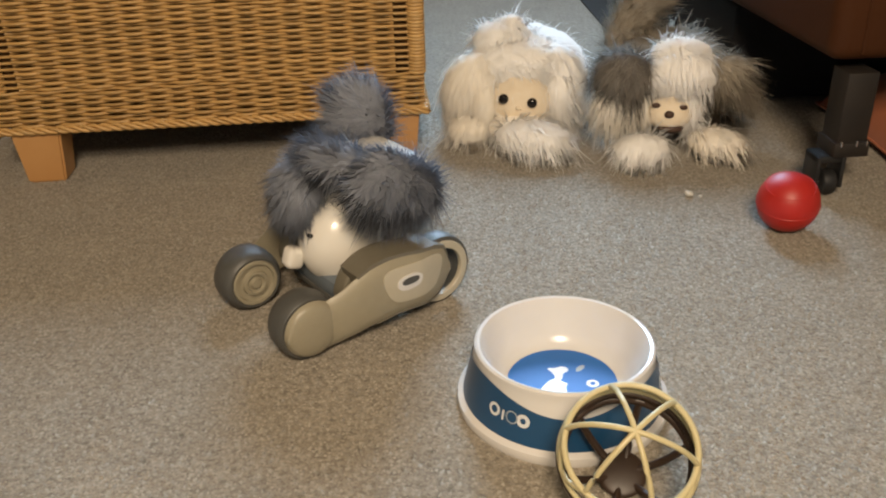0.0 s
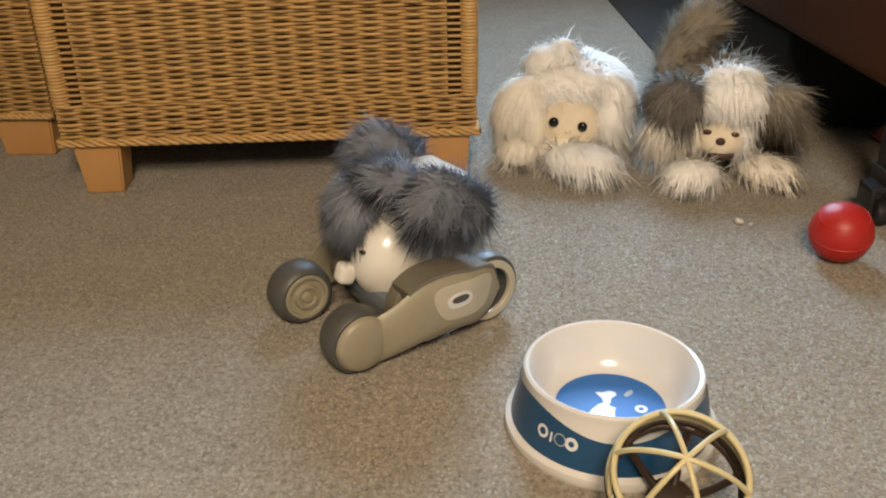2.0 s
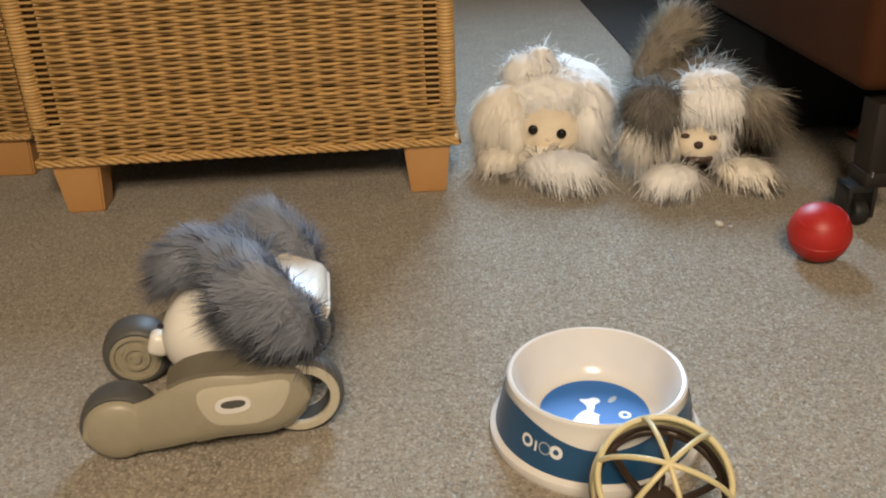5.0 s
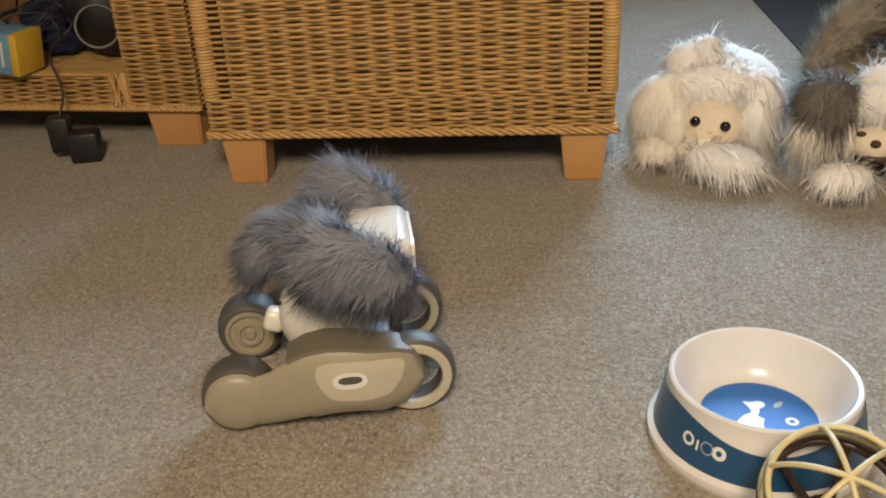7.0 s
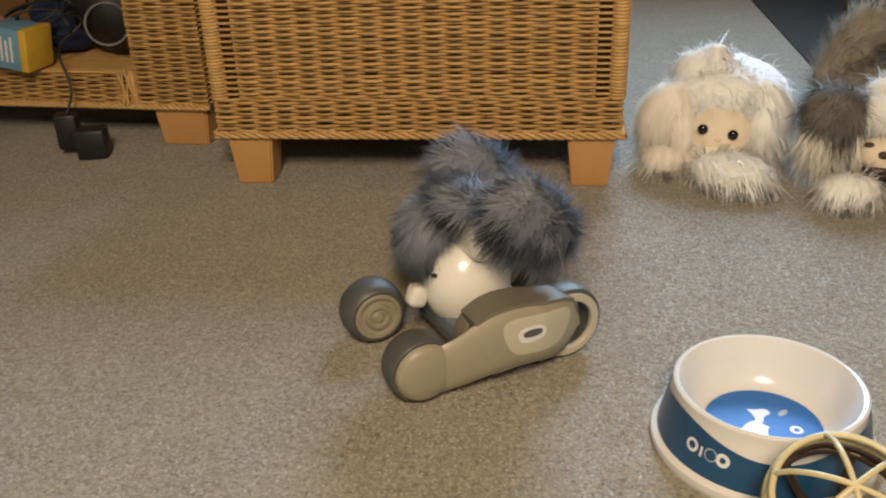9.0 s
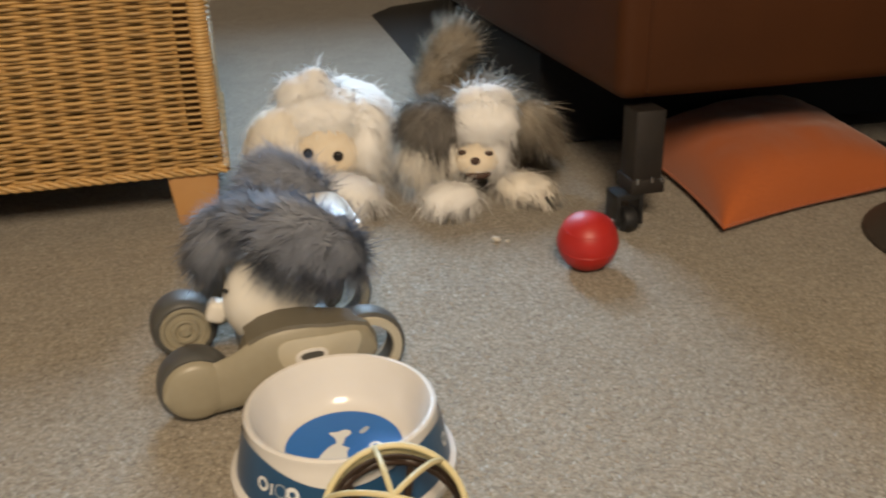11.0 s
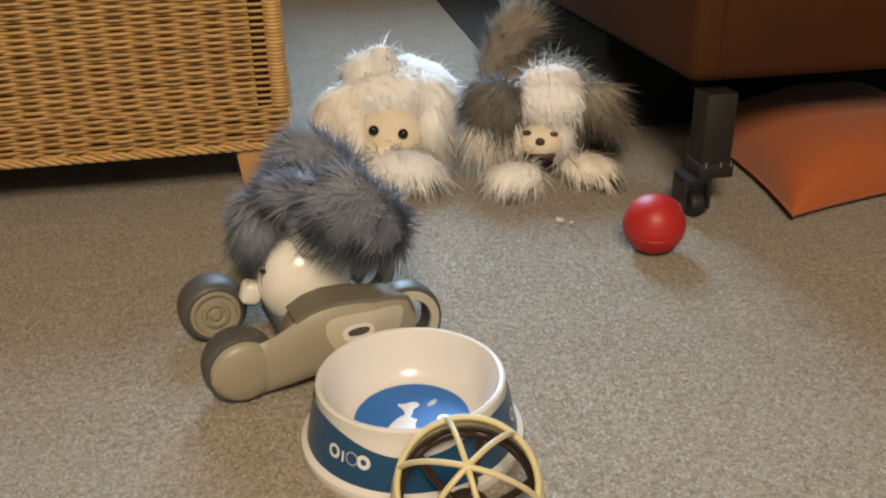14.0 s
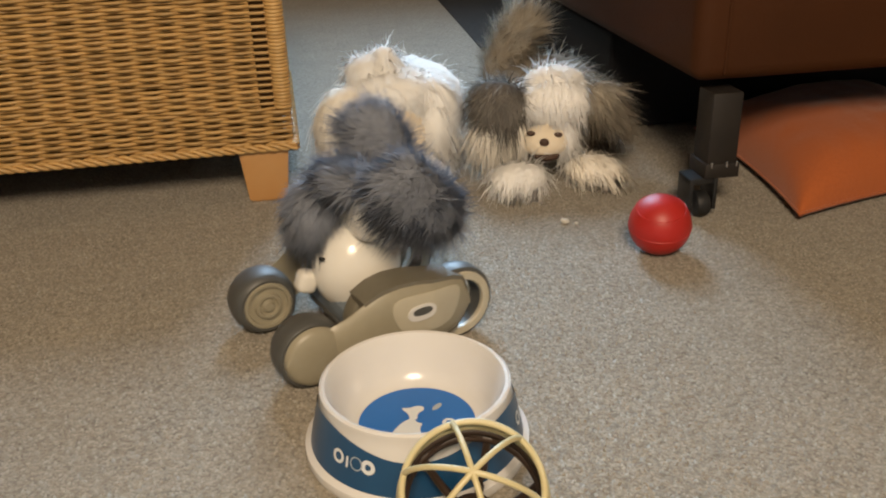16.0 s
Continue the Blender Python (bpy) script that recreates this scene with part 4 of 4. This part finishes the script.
def robot_side(sign):
    """One side: a hollow rail with a solid rear wheel and a hubless front wheel. sign: -1 the right side, 1 the left."""
    RW, RF, XF = 0.0304, 0.0352, 0.0655
    arc = [(-0.077 + 0.0268 * math.cos(radians(a)), 0.0312 + 0.0268 * math.sin(radians(a))) for a in range(270, 79, -10)]
    outline = arc + [(-0.062, 0.0545), (-0.048, 0.0610), (-0.034, 0.0705), (-0.020, 0.0780), (-0.004, 0.0810), (0.014, 0.0800), (0.034, 0.0755), (0.052, 0.0715), (0.067, 0.0645),
                     (0.0735, 0.050), (0.0745, 0.038), (0.069, 0.026), (0.058, 0.0180), (0.042, 0.0165), (0.022, 0.0200), (0.002, 0.0205), (-0.020, 0.0170), (-0.045, 0.0105), (-0.062, 0.0060)]
    # the core starts clear of the tyre
    core = [p for p in outline if p[0] > -0.042]
    shrink = [(x + (-0.0015 if x > 0.05 else 0.0004), z - 0.0022 if z > 0.03 else z + 0.0008) for x, z in outline]

    def surface(x, z):
        lo, hi = span(shrink, min(max(x, -0.1030), 0.0725))
        f = min(1.0, abs((2 * z - lo - hi) / max(hi - lo, 0.004)))
        return 0.0735 + bow(x) - 0.0055 * f ** 4

    rail = part("side_rail", bowed_plate(core, sign, lambda x, z: 0.0500, lambda x, z: 0.0690 + bow(x)), M_RAIL, robot, "olive-grey plastic side rail")
    part("outer_cover", bowed_plate(shrink, sign, lambda x, z: 0.0668 + bow(x), surface), M_COVER, rail, "warm taupe outer cover")
    disc = lathe([(0, 0.0016), (0.012, 0.0012), (0.0215, -0.0004), (0.0250, -0.0028), (0.0264, -0.0065)], 44, "y")
    bm = moved(disc, pose(-0.077, sign * 0.0742, 0.0312) @ Matrix.Diagonal((1, sign, 1, 1)))
    part("wheel_cap", bm, M_COVER, rail, "round taupe wheel cap")
    part("inner_rail", prism(smooth_loop([(-0.042, 0.044), (-0.030, 0.068), (-0.010, 0.0770), (0.010, 0.0770), (0.045, 0.066), (0.050, 0.034), (0.040, 0.024), (0.0, 0.026), (-0.035, 0.026)], 2),
                                 *sorted((sign * 0.042, sign * 0.0600)), 0.003), M_RAIL, rail, "inner half of the rail")
    panel = smooth_loop([(-0.0100, 0.0700), (0.020, 0.0690), (0.0540, 0.0640), (0.0600, 0.0570), (0.0510, 0.0380), (0.040, 0.0320), (0.010, 0.0330), (-0.004, 0.037), (-0.0130, 0.056)], 2)
    part("side_panel", bowed_plate(panel, sign, lambda x, z: surface(x, z) - 0.002, lambda x, z: surface(x, z) + 0.0007), M_PANEL, rail, "pale rounded side panel")
    slot = smooth_loop([(0.0010, 0.0455), (0.0010, 0.0600), (0.0280, 0.0600), (0.0280, 0.0455)], 2)
    part("socket_rim", bowed_plate(slot, sign, lambda x, z: surface(x, z) - 0.001, lambda x, z: surface(x, z) + 0.0018, 16, 6), M_BOWL, rail, "white socket rim")
    slot = smooth_loop([(0.0055, 0.0505), (0.0055, 0.0575), (0.0240, 0.0575), (0.0240, 0.0505)], 2)
    part("socket", bowed_plate(slot, sign, lambda x, z: surface(x, z) - 0.001, lambda x, z: surface(x, z) + 0.0021, 16, 6), M_RUBBER, rail, "dark charging slot")

    def at(y):
        return sign * y

    tyre = lathe([(0.0215, at(0.0375)), (0.0248, at(0.0372)), (0.0276, at(0.0392)), (0.0296, at(0.0440)), (RW, at(0.0500)), (RW, at(0.0590)), (0.0294, at(0.0650)), (0.0280, at(0.0665)), (0.0200, at(0.0665))], 52, "y", closed=True)
    wheel = new("rear_wheel")
    wheel.parent = robot
    wheel.location = (-0.077, 0, RW)
    part("tyre", tyre, M_RUBBER, wheel, "dark grey rubber tyre")
    hub = lathe([(0, at(0.0345)), (0.0042, at(0.0345)), (0.0050, at(0.0360)), (0.0062, at(0.0380)), (0.0078, at(0.0380)), (0.0092, at(0.0350)), (0.0118, at(0.0352)), (0.0130, at(0.0390)), (0.0182, at(0.0390)),
                 (0.0190, at(0.0358)), (0.0218, at(0.0358)), (0.0226, at(0.0372)), (0.0226, at(0.0530)), (0, at(0.0530))], 52, "y")
    part("hub", hub, M_COVER, wheel, "taupe hub with concentric rings")
    fw = new("front_wheel")
    fw.parent = robot
    fw.location = (XF, 0, RF)
    ring = lathe([(0.0236, at(0.0430)), (0.0310, at(0.0420)), (0.0338, at(0.0450)), (RF, at(0.0500)), (RF, at(0.0580)), (0.0342, at(0.0620)), (0.0312, at(0.0640)), (0.0236, at(0.0636))], 60, "y", closed=True)
    part("tyre", ring, M_RUBBER, fw, "dark grey hubless tyre")
    face = lathe([(0.0232, at(0.0610)), (0.0232, at(0.0646)), (0.0240, at(0.0656)), (0.0300, at(0.0656)), (0.0310, at(0.0646)), (0.0310, at(0.0632))], 60, "y")
    part("rim", face, M_PANEL, fw, "pale rim inside the tyre")
    face = lathe([(0.0232, at(0.0440)), (0.0232, at(0.0416)), (0.0240, at(0.0410)), (0.0300, at(0.0410)), (0.0306, at(0.0424))], 60, "y")
    part("inner_rim", face, M_PANEL, fw, "pale rim on the inner side")
    return wheel, fw


WHEELS = [robot_side(-1), robot_side(1)]
part("chassis", box(-0.035, 0.050, -0.046, 0.046, 0.026, 0.046, 0.006), M_STEELBLUE, robot, "blue-grey cross beam")
part("rear_axle", moved(lathe([(0, -0.04), (0.005, -0.04), (0.005, 0.04), (0, 0.04)], 16, "y"), pose(-0.030, 0, 0.026)), M_RUBBER, robot)
torso = part("body", ellipsoid((-0.003, 0, 0.069), (0.041, 0.035, 0.044), (0, 12, 0), 44, 30), M_CREAM, robot, "glossy white rounded body")
part("seam", moved(lathe([(0.0402, -0.0006), (0.0406, 0), (0.0402, 0.0006)], 48, "y"), pose(-0.003, 0, 0.069, 0, 12, 0) @ Matrix.Diagonal((1.012, 1, 1.086, 1))), M_PANEL, torso, "fine moulding seam")
part("button", moved(lathe([(0, 0.0), (0.0018, 0.0), (0.0018, 0.004), (0, 0.004)], 16), pose(-0.0395, -0.0125, 0.0870, 0, -62, 18)), M_BLACK, torso, "small dark hole")
tail = part("tail", box(-0.009, 0.009, -0.009, 0.009, -0.0105, 0.0105, 0.006, 4), M_CREAM, robot, "stubby white tail")
tail.matrix_basis = pose(-0.0490, 0.009, 0.060, 0, 20, 0)

head = new("head")
head.parent = robot
HEAD_AT = (0.020, 0.0, 0.112)
shell = box(-0.036, 0.0535, -0.042, 0.042, -0.012, 0.036, 0.013, 6)
part("head_shell", shell, M_CREAM, head, "smooth white head shell")
part("face_rim", box(0.048, 0.0548, -0.034, 0.034, -0.005, 0.029, 0.002, 3), M_CREAM, head, "white screen surround")
part("face_screen", box(0.050, 0.0556, -0.030, 0.030, -0.001, 0.025, 0.002, 2), M_SCREEN, head, "dark glass face screen")
part("neck", ellipsoid((-0.004, 0, -0.020), (0.026, 0.028, 0.020), u=24, v=14), M_CREAM, head)


def fur_ear(sign, seed):
    ear = fur("fur_ear", [((-0.012, sign * 0.004, 0.006), (0.020, 0.013, 0.016), (0, 0, 0), 3600), ((-0.034, sign * 0.005, 0.010), (0.030, 0.015, 0.023), (0, 0, 0), 7000),
                          ((-0.052, sign * 0.003, 0.013), (0.025, 0.016, 0.025), (0, 0, 0), 6000)], M_FUR_GREY, head,
              "long blue-grey fur ear", comb=(-0.80, sign * 0.12, -0.30), length=0.028, width=0.00042, lift=0.27, curl=0.44, droop=0.18, seed=seed, dense=1.0, flare=0.15)
    return ear


EARS = [fur_ear(-1, 71), fur_ear(1, 72)]
nape = fur("nape_fur", [((-0.016, 0.0, -0.016), (0.018, 0.024, 0.028), (0, 0, 0), 5500)], M_FUR_GREY, head, "hanging blue-grey fur at the back of the head",
           comb=(-0.25, 0.05, -0.9), length=0.022, width=0.00042, lift=0.24, curl=0.42, droop=0.3, seed=73, dense=1.0, flare=0.15)

fur("crown_fur", [((-0.024, 0.0, 0.033), (0.024, 0.036, 0.013), (0, 0, 0), 5000)], M_FUR_GREY, head, "grey fur over the back of the head",
    comb=(-0.7, 0.0, 0.05), length=0.024, width=0.00042, lift=0.3, curl=0.36, droop=0.3, seed=74, dense=1.0, flare=0.15)



# ---- carpet pile where the camera comes near ----
def carpet_pile(x0, x1, y0, y1, gap):
    rng = np.random.default_rng(5)
    gx, gy = np.meshgrid(np.arange(x0, x1, gap), np.arange(y0, y1, gap))
    c = np.stack([gx.ravel(), gy.ravel()], 1)
    c += rng.uniform(-0.45, 0.45, c.shape) * gap
    n = len(c)
    a = rng.uniform(0, 2 * np.pi, n)
    r = gap * rng.uniform(0.45, 0.75, n)
    v = np.zeros((n, 4, 3))
    for k in range(3):
        v[:, k, 0] = c[:, 0] + r * np.cos(a + k * 2.0944)
        v[:, k, 1] = c[:, 1] + r * np.sin(a + k * 2.0944)
        v[:, k, 2] = -0.0006
    v[:, 3, :2] = c + rng.normal(0, 0.0011, (n, 2))
    v[:, 3, 2] = rng.uniform(0.0012, 0.0023, n)
    base = np.arange(n)[:, None] * 4
    f = np.concatenate([base + np.array([[0, 1, 3]]), base + np.array([[1, 2, 3]]), base + np.array([[2, 0, 3]])])
    me = bpy.data.meshes.new("carpet_pile")
    me.vertices.add(4 * n)
    me.vertices.foreach_set("co", v.ravel())
    me.loops.add(3 * len(f))
    me.loops.foreach_set("vertex_index", f.ravel().astype(np.int32))
    me.polygons.add(len(f))
    me.polygons.foreach_set("loop_start", np.arange(0, 3 * len(f), 3, dtype=np.int32))
    me.update(calc_edges=True)
    me.validate()
    me.materials.append(M_PILE)
    me.shade_smooth()
    ob = new("carpet_pile", me)
    ob.parent = FLOOR
    return tagged(ob, "short flecked twist pile", kind="stuff")


carpet_pile(-1.0, 1.0, 0.28, 1.36, 0.0040)


# ---- motion of the robot ----
def motions():
    drive = [(0.0, -0.0982, 0.7845, 37.2), (0.5, -0.0984, 0.7858, 36.9), (1.0, -0.0990, 0.7872, 37.4), (1.5, -0.0992, 0.7865, 37.3), (2.0, -0.0987, 0.7864, 37.6),
             (2.5, -0.0891, 0.7804, 28.1), (3.0, -0.0737, 0.7480, 2.6), (3.2, -0.0722, 0.7465, 1.9), (4.2, -0.1510, 0.7100, 7.0), (5.3, -0.2318, 0.6668, 12.6),
             (5.5, -0.2241, 0.6705, 13.2), (6.0, -0.2215, 0.6680, 12.9), (6.5, -0.2209, 0.6680, 12.7), (7.0, -0.2632, 0.6610, 15.9), (7.5, -0.2641, 0.6680, 21.0),
             (8.0, -0.2627, 0.6969, 45.3), (8.2, -0.2592, 0.7040, 47.0), (9.2, -0.1270, 0.7380, 31.0), (10.3, 0.0040, 0.7676, 11.0), (10.5, 0.0322, 0.7743, 10.1),
             (11.0, 0.0398, 0.7763, 10.5), (11.5, 0.0410, 0.7848, 20.0), (12.0, 0.0430, 0.7840, 19.8), (12.5, 0.0429, 0.7840, 20.0), (13.0, 0.0079, 0.7678, 18.8),
             (13.5, 0.0073, 0.7684, 19.6), (14.0, 0.0088, 0.7679, 19.3), (14.5, 0.0125, 0.7691, 19.5), (15.0, 0.0161, 0.7734, 22.8), (15.5, 0.0198, 0.7785, 25.7),
             (16.0, 0.0517, 0.7946, 25.4)]
    walk(robot, [(t, pose(x, y, 0, 0, 0, yaw)) for t, x, y, yaw in drive])
    # wheels roll by the way that the robot goes along its heading, and by its turning
    for k, sign in ((0, -1), (1, 1)):
        for wheel, radius, place in ((WHEELS[k][0], 0.0304, (-0.077, 0, 0.0304)), (WHEELS[k][1], 0.0352, (0.0655, 0, 0.0352))):
            rows, turn = [(0.0, pose(*place))], 0.0
            for (t0, x0, y0, a0), (t1, x1, y1, a1) in zip(drive, drive[1:]):
                mid = radians((a0 + a1) / 2)
                go = (x1 - x0) * math.cos(mid) + (y1 - y0) * math.sin(mid) - sign * 0.055 * radians(a1 - a0)
                step = math.degrees(go / radius)
                steps = max(1, math.ceil(abs(step) / 70))
                for s in range(1, steps + 1):
                    turn += step / steps
                    rows.append((t0 + (t1 - t0) * s / steps, pose(*place, 0, turn, 0)))
            walk(wheel, rows)
    # head: time, forward, up, pitch (down is plus), turn
    nod = [(0.0, 0, 0, 4, 0), (1.0, 0, 0, 4, 0), (2.0, 0, 0, 4, 0), (2.5, 0, 0, 0, 0), (3.0, 0, 0, 0, 0), (3.2, 0, 0, 0, 0), (4.3, 0, -0.005, 8, 0), (5.3, 0.022, -0.022, 26, -4),
           (5.5, 0.022, -0.022, 26, -4), (6.0, 0, 0, 2, 0), (7.0, 0, 0, 0, 0), (8.2, 0, 0, 2, 0), (10.3, 0, 0, 2, 0), (12.0, 0, 0, 2, 0), (12.5, 0, 0, 4, 0), (16.0, 0, 0, 4, 0)]
    walk(head, [(t, pose(HEAD_AT[0] + f, 0, HEAD_AT[2] + u, 0, p, y)) for t, f, u, p, y in nod])
    right = [(0.0, 14), (2.0, 14), (2.5, 26), (3.0, 30), (3.2, 30), (4.3, 24), (5.3, 22), (5.5, 22), (6.0, 18), (7.0, 18), (7.5, 32), (8.0, 36), (8.2, 36), (10.3, 22), (10.5, 22),
             (11.0, 24), (11.5, 36), (12.0, 36), (12.5, 8), (13.0, 16), (14.0, 30), (14.5, 32), (15.0, 24), (15.5, 38), (16.0, 30)]
    left = [(0.0, 70), (0.5, 66), (1.0, 30), (2.0, 28), (2.5, 30), (3.0, 30), (3.2, 30), (4.3, 24), (5.3, 30), (5.5, 32), (6.0, 32), (7.0, 33), (7.5, 42), (8.0, 36), (8.2, 36), (10.3, 30),
            (11.0, 32), (11.5, 46), (12.0, 46), (12.5, 10), (13.0, 14), (14.0, 34), (14.5, 40), (15.0, 56), (15.5, 48), (16.0, 60)]
    for ear, sign, rows in ((EARS[0], -1, right), (EARS[1], 1, left)):
        walk(ear, [(t, pose(0.042, sign * 0.045, 0.000, 0, a, -sign * 4)) for t, a in rows])

    hang = [(0.0, 0), (2.0, 0), (3.0, 10), (3.2, 10), (4.3, 26), (5.3, 32), (5.5, 32), (6.0, 36), (7.0, 38), (7.5, 26), (8.0, 0), (8.2, 0), (10.3, 40), (10.5, 45), (11.0, 20), (11.5, 0), (12.0, 0), (12.5, 20), (13.0, 10), (14.0, 0), (16.0, 0)]
    walk(nape, [(t, pose(-0.040, 0.016, 0.020, 0, a, 0)) for t, a in hang])


motions()
